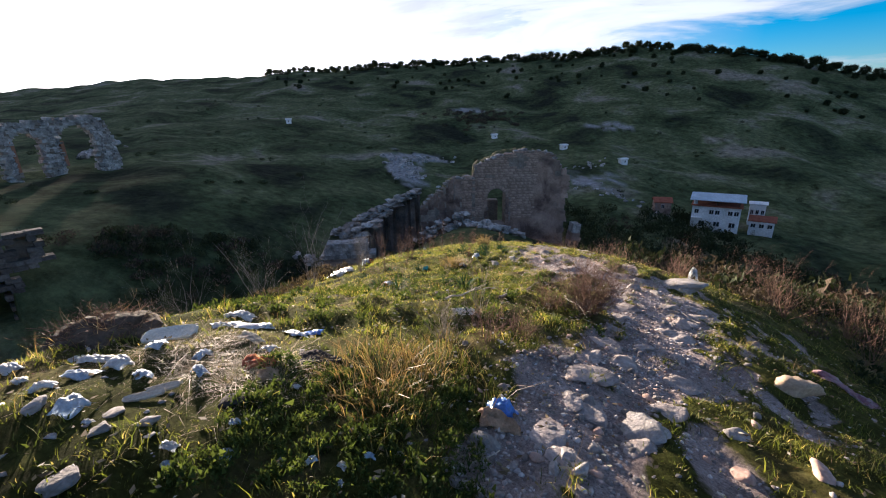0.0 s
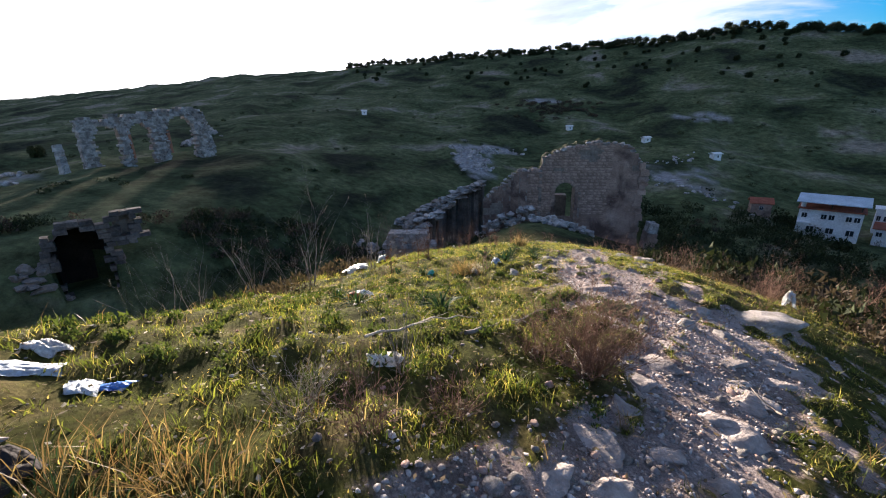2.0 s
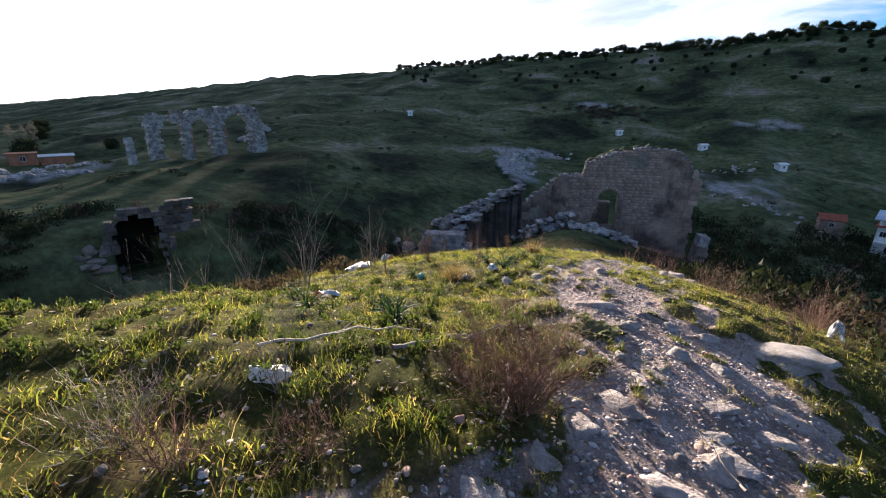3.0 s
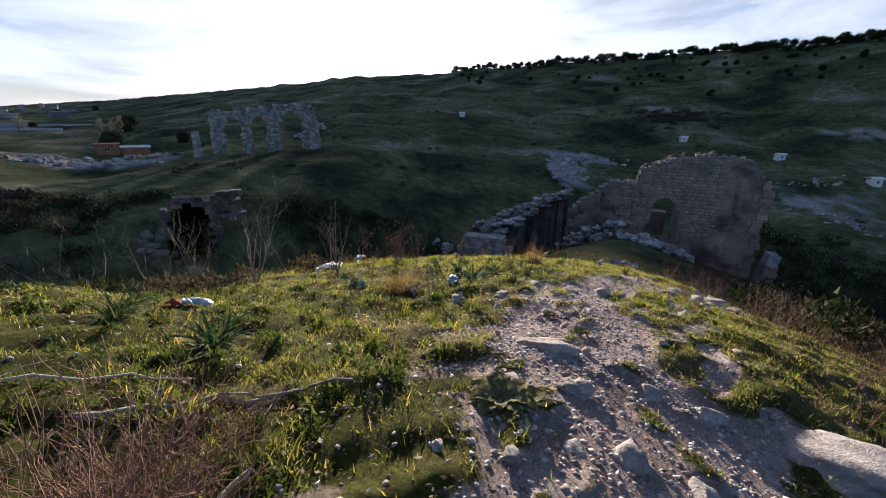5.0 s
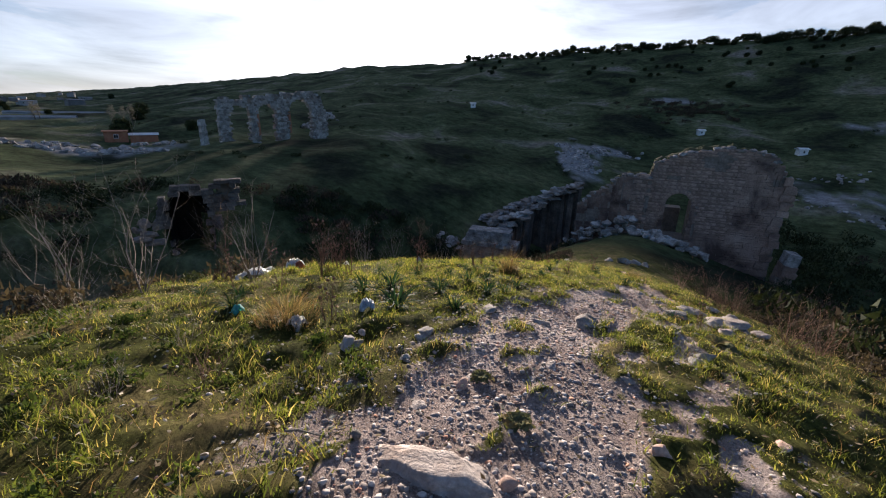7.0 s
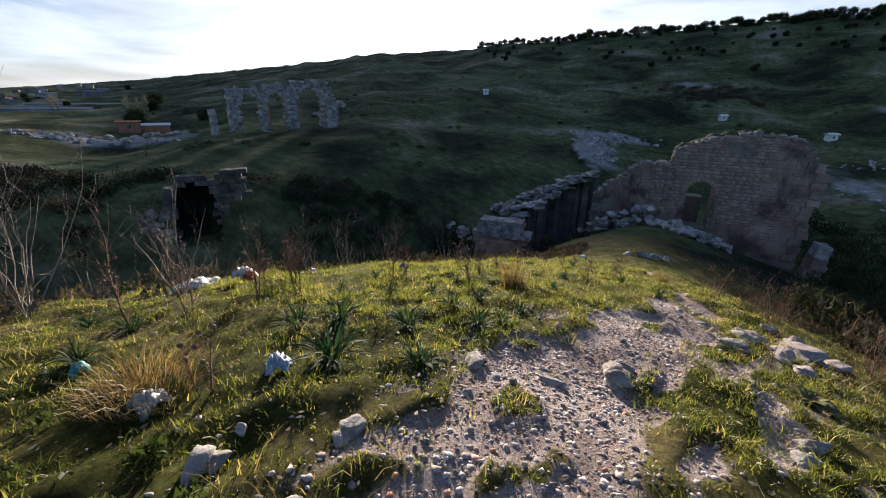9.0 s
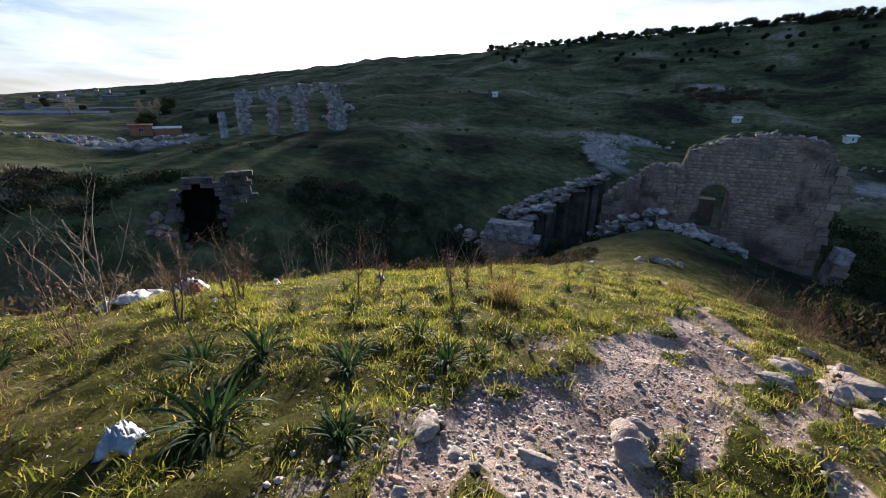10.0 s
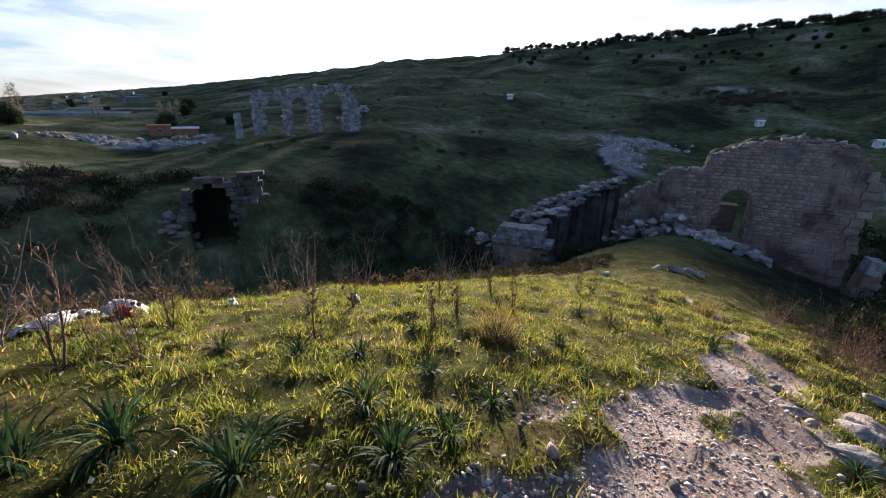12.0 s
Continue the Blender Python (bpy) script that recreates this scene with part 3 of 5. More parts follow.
def tall_ruin():
    rng = random.Random(11)
    ruin = thing("ruined_wall", pose(0, 0, 0), "tall ruined Roman wall of weathered brown stone with an arched doorway", "ruin")
    core = []
    x = WEST
    while x < EAST - 0.3:
        step = 0.55
        xm = x + step / 2
        top = wall_top(xm) - rng.uniform(0.1, 0.5)
        depth = 4.5 if xm > STEP else 5.0
        y0 = face_y(xm) + 0.12
        if abs(xm - DOOR_X) < DOOR_W:
            lintel = DOOR_SPRING + math.sqrt(max(0, DOOR_W ** 2 - (xm - DOOR_X) ** 2))
            core.append((xm, y0 + depth / 2, (top + lintel) / 2, step, depth, top - lintel))
            core.append((xm, y0 + depth / 2, (DOOR_FOOT - 34) / 2, step, depth, 34 + DOOR_FOOT))
        else:
            core.append((xm, y0 + depth / 2, (top - 34) / 2, step, depth, top + 34))
        x += step
    core.append((DOOR_X - 1.3, RY + 8, -23.5, 5.0, 2.5, 16.0))
    v, f = boxes_arrays(core, rng, 0.04)
    link("core", mesh_of("core", v, f, M_CORE), ruin, "rubble core behind the facing stones")
    # facing stones, course by course
    near_ones, rest = [], []
    z, row = -29.0, 0
    while z < -3.6:
        h = rng.uniform(0.36, 0.72)
        x = WEST + rng.uniform(-0.2, 0.3)
        while x < EAST + 0.6:
            w = rng.uniform(0.55, 1.7)
            xm, zm = x + w / 2, z + h / 2
            worn = noise.noise(Vector((xm * 0.22, zm * 0.25, 3.0)))
            gone = worn > 0.3 and zm > (-18 if xm < STEP else -9.5)
            if zm < wall_top(xm) - 0.1 and not in_door(xm, zm, 0.55) and xm < right_edge(zm) and not gone:
                proud = rng.uniform(0.0, 0.05 if xm > 13.5 and zm < -9 else 0.16) + (0.1 if abs(zm + 14.6) < 0.35 and xm > 13.5 else 0)
                y0 = face_y(xm)
                stone = (xm, y0 - proud / 2 + 0.25, zm, w - 0.03, 0.5 + proud, h - 0.03)
                (near_ones if 4.0 < xm < 19 and zm > -18 else rest).append(stone)
            x += w
        z += h
        row += 1
    shapes = []
    for k in range(12):
        v, f = boxes_arrays([(0, 0, 0, 1, 1, 1)], rng, 0.045)
        shapes.append(mesh_of("facing_stone", v, f, M_MASON))
    rng.shuffle(near_ones)
    rest += near_ones[290:]
    for k, (a, b, c, sx, sy, sz) in enumerate(near_ones[:290]):
        link("facing_stone", shapes[k % 12], ruin, m=Matrix.LocRotScale((a, b, c), None, (sx, sy, sz)))
    v, f = boxes_arrays(rest, rng, 0.04)
    tagged(link("facing_masonry", mesh_of("facing_masonry", v, f, M_MASON), ruin), kind="stuff")
    # arch stones round the doorway
    for k in range(11):
        a = math.pi * (k + 0.5) / 11
        bm = bmesh.new()
        box_bm(bm, (0, 0, 0), (0.58, 0.75, 0.66), 0.03, rng)
        arch = part("arch_stone", bm, M_MASON, ruin)
        arch.matrix_basis = Matrix.Translation((DOOR_X + math.cos(a) * (DOOR_W + 0.27), RY + 0.1, DOOR_SPRING + math.sin(a) * (DOOR_W + 0.27))) @ Matrix.Rotation(math.pi / 2 - a, 4, "Y")
    for side in (-1, 1):
        for k in range(11):
            bm = bmesh.new()
            box_bm(bm, (DOOR_X + side * (DOOR_W + 0.3), RY + 0.12, DOOR_FOOT + 0.3 + k * 0.56), (0.62 + 0.2 * (k % 2), 0.72, 0.52), 0.03, rng)
            part("jamb_stone", bm, M_MASON, ruin)
    # broken edge stones on the flank
    for k in range(15):
        zz = -8.6 - k * 1.25
        bm = bmesh.new()
        box_bm(bm, (right_edge(zz) - 0.3 + rng.uniform(-0.5, 0.35), RY + 0.2, zz), (rng.uniform(1.0, 1.7), 0.9, rng.uniform(0.9, 1.3)), 0.1, rng)
        part("corner_stone", bm, M_MASON, ruin)
    # rough stones along the broken top
    for k in range(40):
        xx = WEST + 0.3 + k * 0.76 + rng.uniform(-0.3, 0.3)
        bm = rock_bm(400 + k, (rng.uniform(0.5, 0.95), rng.uniform(0.6, 1.2), rng.uniform(0.25, 0.55)), 2)
        bmesh.ops.translate(bm, vec=(xx, face_y(xx) + rng.uniform(0.2, 1.8), wall_top(xx) - 0.15), verts=bm.verts)
        part("crest_stone", bm, M_PALE if k % 3 else M_CORE, ruin)
    # earth and turf lying over the top
    vs, fs = [], []
    nx, ny = 70, 10
    for i in range(nx):
        xx = WEST + 0.2 + (EAST - WEST - 0.6) * i / (nx - 1)
        for j in range(ny):
            t = j / (ny - 1)
            hump = math.sin(math.pi * min(1, t * 1.1)) * (0.9 + 0.5 * noise.noise(Vector((xx * 0.4, t * 3, 7))))
            vs.append((xx, RY + 0.7 + 5.5 * t - (0.9 if xx < STEP else 0), wall_top(xx) - 0.5 + hump * (1.0 if 6 < xx < 18 else 0.7) + 0.25 * noise.noise(Vector((xx * 1.7, t * 7, 2)))))
    fs = [(i * ny + j, (i + 1) * ny + j, (i + 1) * ny + j + 1, i * ny + j + 1) for i in range(nx - 1) for j in range(ny - 1)]
    cap = link("earth_cap", mesh_of("earth_cap", vs, fs, M_TURF, True), ruin, "grassy earth over the wall top")
    return ruin


M_TURF = surface("dark_turf", (0.035, 0.05, 0.018), (0.085, 0.095, 0.035), 0.5, 6.0, relief=1.0, dist=0.2, stain=(0.11, 0.095, 0.06), stain_scale=0.5)
tall_ruin()

# leaning broken pier on the wall's far flank
stub = thing("broken_buttress", pose(26.0, 80.5, -31, 0, 5, 0), "broken stone buttress standing beside the ruined wall", "ruin")
brng = random.Random(5)
for k in range(13):
    bm = bmesh.new()
    wide = 3.0 - 0.12 * k
    box_bm(bm, (brng.uniform(-0.15, 0.15), 0, 0.5 + k * 0.95), (wide, 3.0, 0.93), 0.12, brng, brng.uniform(-0.06, 0.06))
    part("course", bm, M_MASON if k < 11 else M_PALE, stub)


# ---- rubble and low walls about the ruin ----
def rubble(label, spots, seed, mat, size, name="rubble_mound"):
    rng = random.Random(seed)
    ob = thing(name, pose(0, 0, 0), label, "rubble")
    for x, y, dz, s in spots:
        bm = rock_bm(rng.randint(0, 9999), (s * size * rng.uniform(0.8, 1.4), s * size * rng.uniform(0.7, 1.1), s * size * rng.uniform(0.5, 0.8)), 2, 0.5)
        bmesh.ops.rotate(bm, cent=(0, 0, 0), matrix=Matrix.Rotation(rng.uniform(0, 6.3), 3, "Z"), verts=bm.verts)
        bmesh.ops.translate(bm, vec=(x, y, gz(x, y) + dz), verts=bm.verts)
        part("boulder", bm, mat, ob)
    return ob


def trail(ax, ay, bx, by, n, wide, seed, rise=0.2):
    rng = random.Random(seed)
    out = []
    for k in range(n):
        t = (k + 0.5) / n
        out.append((ax + (bx - ax) * t + rng.gauss(0, wide), ay + (by - ay) * t + rng.gauss(0, wide), rise * rng.random(), rng.uniform(0.5, 1.3)))
    return out


rubble("broken pale rubble heaped at the foot of the ruined wall", trail(-5.5, 81, 5, 79, 60, 0.8, 1, 3.0) + trail(5, 77, 11, 72, 40, 0.9, 2, 1.2) + trail(9, 72, 15, 76, 34, 0.9, 3, 1.0), 31, M_PALE, 0.85)
rubble("pale boulders lying on the grassy end of the spur", [(3.7, 38.8, 0.1, 0.9), (4.6, 39.5, 0.1, 0.8), (2.7, 38.2, 0.0, 0.6), (5.4, 40.2, 0.0, 0.6)], 37, M_PALE, 0.7)


def crag(label, ax, az, bx, bz, y, seed, n):
    """A broken rock face that climbs from one end to the other, in ledges."""
    rng = random.Random(seed)
    ob = thing("rock_ledge", pose(0, 0, 0), label, "rock")
    for k in range(n):
        t = (k + rng.random()) / n
        x, top = ax + (bx - ax) * t, az + (bz - az) * t
        down = rng.random() ** 1.5 * (4.2 - 3.2 * t)
        size = (rng.uniform(0.6, 1.9), rng.uniform(0.9, 1.8), rng.uniform(0.25, 0.65))
        bm = rock_bm(rng.randint(0, 9999), size, 2, 0.45)
        bmesh.ops.rotate(bm, cent=(0, 0, 0), matrix=Matrix.Rotation(rng.uniform(-0.4, 0.4), 3, "Z"), verts=bm.verts)
        bmesh.ops.translate(bm, vec=(x + rng.uniform(-0.6, 0.6), y - 0.25 * down + rng.uniform(-0.7, 0.7), top - down), verts=bm.verts)
        part("boulder", bm, M_PALE if rng.random() < 0.75 else M_CORE, ob)
    # rock set back behind the ledges; its dark colour stands for shade
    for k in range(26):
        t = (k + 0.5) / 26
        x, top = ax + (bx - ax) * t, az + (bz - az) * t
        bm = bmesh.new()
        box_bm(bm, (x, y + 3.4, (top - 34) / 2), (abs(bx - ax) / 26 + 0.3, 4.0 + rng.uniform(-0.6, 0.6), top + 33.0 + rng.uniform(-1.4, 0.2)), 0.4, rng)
        part("rock_face", bm, M_DARKSTONE_AND_SHADE, ob, "weathered rock behind the ledges, coloured dark for the hollow's shade")


crag("rocky ledge of pale broken stone above the gorge", -25.5, -21.3, -6.0, -12.0, 88.0, 41, 110)
crag("low pale rock shelf beside the gorge", -21.0, -20.0, -14.0, -17.5, 82.0, 42, 36)
rubble("broken stones lying on the mound above the gorge", trail(-29, 75, -24, 76, 26, 0.8, 7, 0.5), 44, M_PALE, 0.8)
rubble("scattered pale rocks on the green slope behind the ruin", trail(-23, 177, -16, 186, 50, 4.0, 6, 0.2) + trail(-14, 186, 0, 196, 40, 3.0, 8, 0.2) + trail(-18, 178, -10, 156, 60, 3.2, 9, 0.2), 43, M_PALE, 1.1, "rock_scatter")
rubble("broken stones scattered on the dark slope beside the ruin", trail(45, 150, 70, 122, 40, 3.0, 10, 0.2) + trail(50, 165, 66, 176, 26, 3.0, 11, 0.2), 45, M_PALE, 0.8, "rock_scatter")


def low_wall():
    rng = random.Random(77)
    ob = thing("low_ruined_wall", pose(-19.9, 76.0, 0, 0, 0, 6), "low ruined stone wall with a moulded ledge above the gorge", "ruin")
    z = -32.0
    row = 0
    while z < -20.4:
        h = rng.uniform(0.55, 0.8)
        half = 4.3 - (0.25 * (row - 13) if row > 13 else 0) * rng.uniform(0.6, 1.3) + (0.4 if row == 13 else 0)
        x = -half
        while x < half:
            w = rng.uniform(0.8, 1.6)
            bm = bmesh.new()
            box_bm(bm, (x + w / 2, rng.uniform(-0.1, 0.1), z + h / 2), (w - 0.05, 3.2 + (0.7 if row == 13 else 0), h - 0.04), 0.06, rng)
            part("stone_block", bm, M_MASON if row < 13 else M_PALE, ob)
            x += w
        z += h
        row += 1


low_wall()


# ---- the vault in the far side of the gorge ----
def vault():
    rng = random.Random(9)
    m = Matrix.Translation(VAULT) @ Matrix.Rotation(VAULT_TURN, 4, "Z")
    ob = thing("vaulted_passage", m, "dark vaulted stone passage opening in the gorge side", "ruin")
    w, spring, deep = 2.55, 5.6, 6.5
    prof = [(-w, -2), (-w, spring)] + [(-math.cos(math.pi * k / 14) * w, spring + math.sin(math.pi * k / 14) * w) for k in range(1, 14)] + [(w, spring), (w, -2)]
    vs, fs = [], []
    for d in (0.3, deep):
        for a, b in prof:
            vs.append((a, d, b))
    n = len(prof)
    for k in range(n - 1):
        fs.append((k, k + 1, n + k + 1, n + k))
    fs.append(tuple(range(n, 2 * n)))
    # the barrel is shallow, so its black colour stands in for the shade inside
    link("barrel", mesh_of("barrel", vs, fs, M_VAULT_SHADE), ob, "inner vault, coloured near black for its shade")
    boxes = []
    z = -3.0
    while z < 13.5:
        h = rng.uniform(0.5, 0.75)
        x = -6.6
        while x < 9.5:
            bw = rng.uniform(0.7, 1.5)
            xm, zm = x + bw / 2, z + h / 2
            hole = abs(xm) < w and (zm < spring or xm ** 2 + (zm - spring) ** 2 < w * w)
            top = 9.8 - 0.03 * (xm - 0.5) ** 2 - (2.6 if xm < -3.4 else 0) + (0.9 if 3.4 < xm < 6.4 else 0)
            small = 4.0 < xm < 5.7 and 6.6 < zm < 9.0
            ring = math.hypot(xm, zm - spring) if zm > spring else abs(xm)
            near_arch = ring < w + 1.1 + 0.8 * noise.noise(Vector((xm * 0.5, zm * 0.5, 1))) or (3.2 < xm < 6.6 + noise.noise(Vector((zm, 0, 4))) and 5.0 < zm < 9.8)
            if not hole and not small and near_arch and zm < top + rng.uniform(-0.5, 0.3):
                boxes.append((xm, rng.uniform(-0.12, 0.1) + 0.5, zm, bw - 0.04, 1.5, h - 0.04))
            x += bw
        z += h
    for a, b, c, sx, sy, sz in boxes:
        bm = bmesh.new()
        box_bm(bm, (a, b, c), (sx, sy, sz), 0.06, rng)
        part("stone_block", bm, M_DARKSTONE_AND_SHADE, ob)
    bm = bmesh.new()
    box_bm(bm, (4.85, 1.6, 7.8), (2.2, 1.0, 3.2), 0.05, rng)
    part("niche_back", bm, M_CORE, ob)


vault()
rubble("broken stones tumbled below the vaulted passage", trail(-47, 35, -43, 35, 18, 1.6, 12), 47, M_CORE, 0.7)
rubble("broken masonry beside the vaulted passage", trail(-55, 34.5, -53, 37, 14, 0.8, 13, 0.5), 48, M_CORE, 0.9)


# ---- the arcade on the plateau ----
def arcade():
    """A long broken wall, pierced by three arches, along one line on the plateau."""
    rng = random.Random(15)
    turn = math.atan2(0.937, 0.35)
    ob = thing("ruined_arcade", pose(-101, 97, 0, 0, 0, math.degrees(turn)), "ruined Roman arcade of rough grey stone with three open arches", "ruin")
    holes = [(-8.6, -3.3, -1.2), (-1.0, 4.5, -1.0), (8.6, 16.2, -0.4)]      # west side, east side, springing of each arch

    def open_at(u, z):
        for p, q, spring in holes:
            c, w = (p + q) / 2, (q - p) / 2
            if abs(u - c) < w and (z < spring or ((u - c) / w) ** 2 + ((z - spring) / (w if w < 3 else 4.0)) ** 2 < 1):
                return True
        return False

    def top(u):
        return float(np.interp(u, [-11.9, -11.2, -9.2, -8.2, -6.7, -4.6, -4.2, 0, 4.0, 7.9, 11, 15.4, 18.2, 19.4, 20.6, 21.5], [1.5, 3.3, 3.6, 2.6, 2.7, 3.2, 4.3, 3.9, 4.9, 5.0, 5.4, 6.2, 5.9, 5.2, 0.5, -3.0])) + 0.3 * math.sin(u * 2.7) * math.sin(u * 1.1)

    piers = [part(name, bmesh.new(), M_PALE, ob) for name in ("pier", "pier", "pier", "pier")]
    z = -11.5
    while z < 6.6:
        h = rng.uniform(0.45, 0.75)
        u = -11.8 + rng.uniform(-0.3, 0.3)
        while u < 21.0:
            w = rng.uniform(0.6, 1.3)
            c, zm = u + w / 2, z + h / 2
            if zm < top(c) and not open_at(c, zm):
                bm = bmesh.new()
                box_bm(bm, (c, rng.uniform(-0.2, 0.2), zm), (w + 0.02, 2.1 + rng.uniform(-0.3, 0.3), h + 0.02), 0.13, rng)
                owner = piers[0 if c < -6 else 1 if c < 1.7 else 2 if c < 12.4 else 3]
                part("stone_block", bm, M_PALE if rng.random() < 0.85 else M_CORE, owner)
            u += w
        z += h
    for u, low, high in ((-0.75, -7.5, 0.0), (8.9, -6.5, -0.2)):
        bm = bmesh.new()
        box_bm(bm, (u - 0.15, -0.1, (low + high) / 2), (0.7, 1.9, high - low), 0.08, rng)
        part("brick_facing", bm, M_BRICK, ob, "reddish brick facing")


arcade()
lone = thing("ruined_pier", on(-106.7, 82.0), "lone broken stone pier beside the arcade", "ruin")
lrng = random.Random(4)
for k in range(9):
    bm = bmesh.new()
    box_bm(bm, (lrng.uniform(-0.1, 0.1), 0, -0.4 + k * 0.85), (1.6 - 0.05 * k, 1.6, 0.83), 0.14, lrng)
    part("course", bm, M_PALE, lone)
rubble("line of low broken masonry beyond the arcade", trail(-110, 128, -138, 172, 40, 2.0, 18, 0.8), 51, M_PALE, 1.5)
rubble("rocky shelf of grey stone below the shed", trail(-119, 49, -108, 72, 60, 2.2, 19, 0.5) + trail(-130, 70, -118, 78, 34, 2.2, 22, 0.5), 53, M_PALE, 1.2, "rock_ledge")
rubble("grey stones scattered along the plateau edge", trail(-118, 40, -128, 62, 34, 3.0, 20, 0.2), 54, M_PALE, 1.0, "rock_scatter")


# ---- houses ----
def window(parent, x, y, z, w, h):
    bm = bmesh.new()
    box_bm(bm, (x, y, z), (w, 0.12, h))
    fr = part("window", bm, M_PLASTER, parent)
    bm = bmesh.new()
    box_bm(bm, (x - w * 0.24, y - 0.07, z), (w * 0.42, 0.06, h * 0.86))
    part("pane", bm, M_PANE, fr)
    bm = bmesh.new()
    box_bm(bm, (x + w * 0.24, y - 0.07, z), (w * 0.42, 0.06, h * 0.86))
    part("pane", bm, M_PANE, fr)


def gable(bm, w, d, z, rise, over=0.4):
    """A pitched roof with thickness, its ridge along x."""
    w, d = w / 2 + over, d / 2 + over
    up = [(-w, -d, z), (w, -d, z), (w, 0, z + rise), (-w, 0, z + rise), (w, d, z), (-w, d, z)]
    top = [bm.verts.new((a, b, c + 0.18)) for a, b, c in up]
    low = [bm.verts.new(v) for v in up]
    for f in ((0, 1, 2, 3), (3, 2, 4, 5)):
        bm.faces.new([top[k] for k in f])
        bm.faces.new([low[k] for k in reversed(f)])
    rim = (0, 1, 2, 4, 5, 3)
    for a, b in zip(rim, rim[1:] + rim[:1]):
        bm.faces.new((low[a], low[b], top[b], top[a]))


def small_house(m, w, d, h, roof, wall, label, name="house", wins=2, rise=1.2):
    ob = thing(name, m, label, "house")
    bm = bmesh.new()
    box_bm(bm, (0, 0, h / 2 - 1.0), (w, d, h + 2.0))
    part("wall", bm, wall, ob)
    bm = bmesh.new()
    gable(bm, w, d, h, rise)
    part("roof", bm, roof, ob)
    for k in range(wins):
        window(ob, -w / 2 + w * (k + 0.5) / wins, -d / 2 - 0.03, h * 0.55, min(1.4, w * 0.2), min(1.4, h * 0.45))
    return ob


def big_house():
    m = pose(79.1, 114.2, -28.9, 0, 0, -35)
    ob = thing("white_house", m, "white two-storey house with a raised blue-grey metal roof", "house")
    bm = bmesh.new()
    box_bm(bm, (0, 0, 2.6), (11.5, 9, 7.2))
    part("wall", bm, M_PLASTER, ob)
    bm = bmesh.new()
    box_bm(bm, (0, -0.1, 6.35), (12.3, 10, 0.3))
    part("roof_edge", bm, M_TILE, ob)
    for k in range(6):
        bm = bmesh.new()
        box_bm(bm, (-5.2 + 5.2 * (k % 3), -3.8 if k < 3 else 3.8, 7.3), (0.2, 0.2, 1.8))
        part("post", bm, M_BARK, ob)
    bm = bmesh.new()
    gable(bm, 11.5, 10, 7.9, 1.3, 0.8)
    part("roof", bm, M_METAL, ob)
    for k, x in enumerate((-4.6, -1.0, 0.4, 3.4, 4.8)):
        window(ob, x, -4.55, 4.6, 1.1, 1.3)
    for k, x in enumerate((-3.0, 0.6, 4.2)):
        window(ob, x, -4.55, 1.3, 1.5, 1.5)
    bm = bmesh.new()
    box_bm(bm, (-4.4, -5.3, 2.9), (2.6, 1.5, 0.25))
    part("balcony", bm, M_PLASTER, ob)
    bm = bmesh.new()
    bmesh.ops.create_cone(bm, cap_ends=True, segments=16, radius1=0.5, radius2=0.5, depth=1.4, matrix=Matrix.Translation((-5.2, -3.6, 7.1)))
    part("water_tank", bm, M_WHITE, ob, "white rooftop water tank")


big_house()
small_house(pose(89.8, 110, -29.4, 0, 0, -38), 5.6, 5, 2.6, M_TILE, M_PLASTER, "low white house with a red tiled roof", wins=3)
small_house(pose(93.5, 117.3, -28.5, 0, 0, -36), 3.8, 4, 5.0, M_PLASTER, M_PLASTER, "narrow white house with tall windows", wins=3, rise=0.5)
small_house(pose(67.6, 122.6, gz(67.6, 122.6) + 1.2, 0, 0, -20), 4.5, 5, 2.4, M_TILE, M_MASON, "low outbuilding with a dull red roof", "outbuilding", 1)
for x, y in ((30.4, 246.7), (77.2, 175.2), (60.3, 206.2), (-91.1, 247.4)):
    small_house(on(x, y, 0, 20), 3.0, 2.4, 2.0, M_WHITE, M_PLASTER, "small white hut on the dark green hillside", "hut", 1, 0.5)
small_house(on(-144.5, 87.3, 0, 62), 7.4, 4.5, 2.1, M_PLASTER, M_BRICK, "long brick shed with a pale flat-pitched roof", "shed", 0, 0.5)
small_house(on(-148.5, 81.2, 0, 62), 6.0, 4.5, 3.0, M_BRICK, M_BRICK, "small brick hut with an open front", "shed", 1, 0.3)


# ---- the far town, fields and trees ----
def spread(n, seed):
    rng = random.Random(seed)
    return [(rng.random(), rng.random(), rng.random(), rng.random()) for _ in range(n)]


for a, b, c, d in spread(34, 61):
    az, r = radians(-84 + 20 * a), 520 + 900 * b
    x, y = r * math.sin(az), r * math.cos(az)
    small_house(on(x, y, 0, 360 * c), 9 + 9 * d, 7, 3 + 3.5 * c, (M_TILE, M_FIELD, M_TOWN)[int(3 * d)], M_TOWN, "distant low town house beyond the plateau", "town_house", 2, 1.2)
for az, r, w, d in ((-70, 380, 60, 12), (-66.5, 460, 70, 10)):
    x, y = r * math.sin(radians(az)), r * math.cos(radians(az))
    small_house(on(x, y, 1.0, -az - 10), w, d, 2.0, M_FIELD, M_TOWN, "long low greenhouse with a pale grey roof", "greenhouse", 0, 1.2)


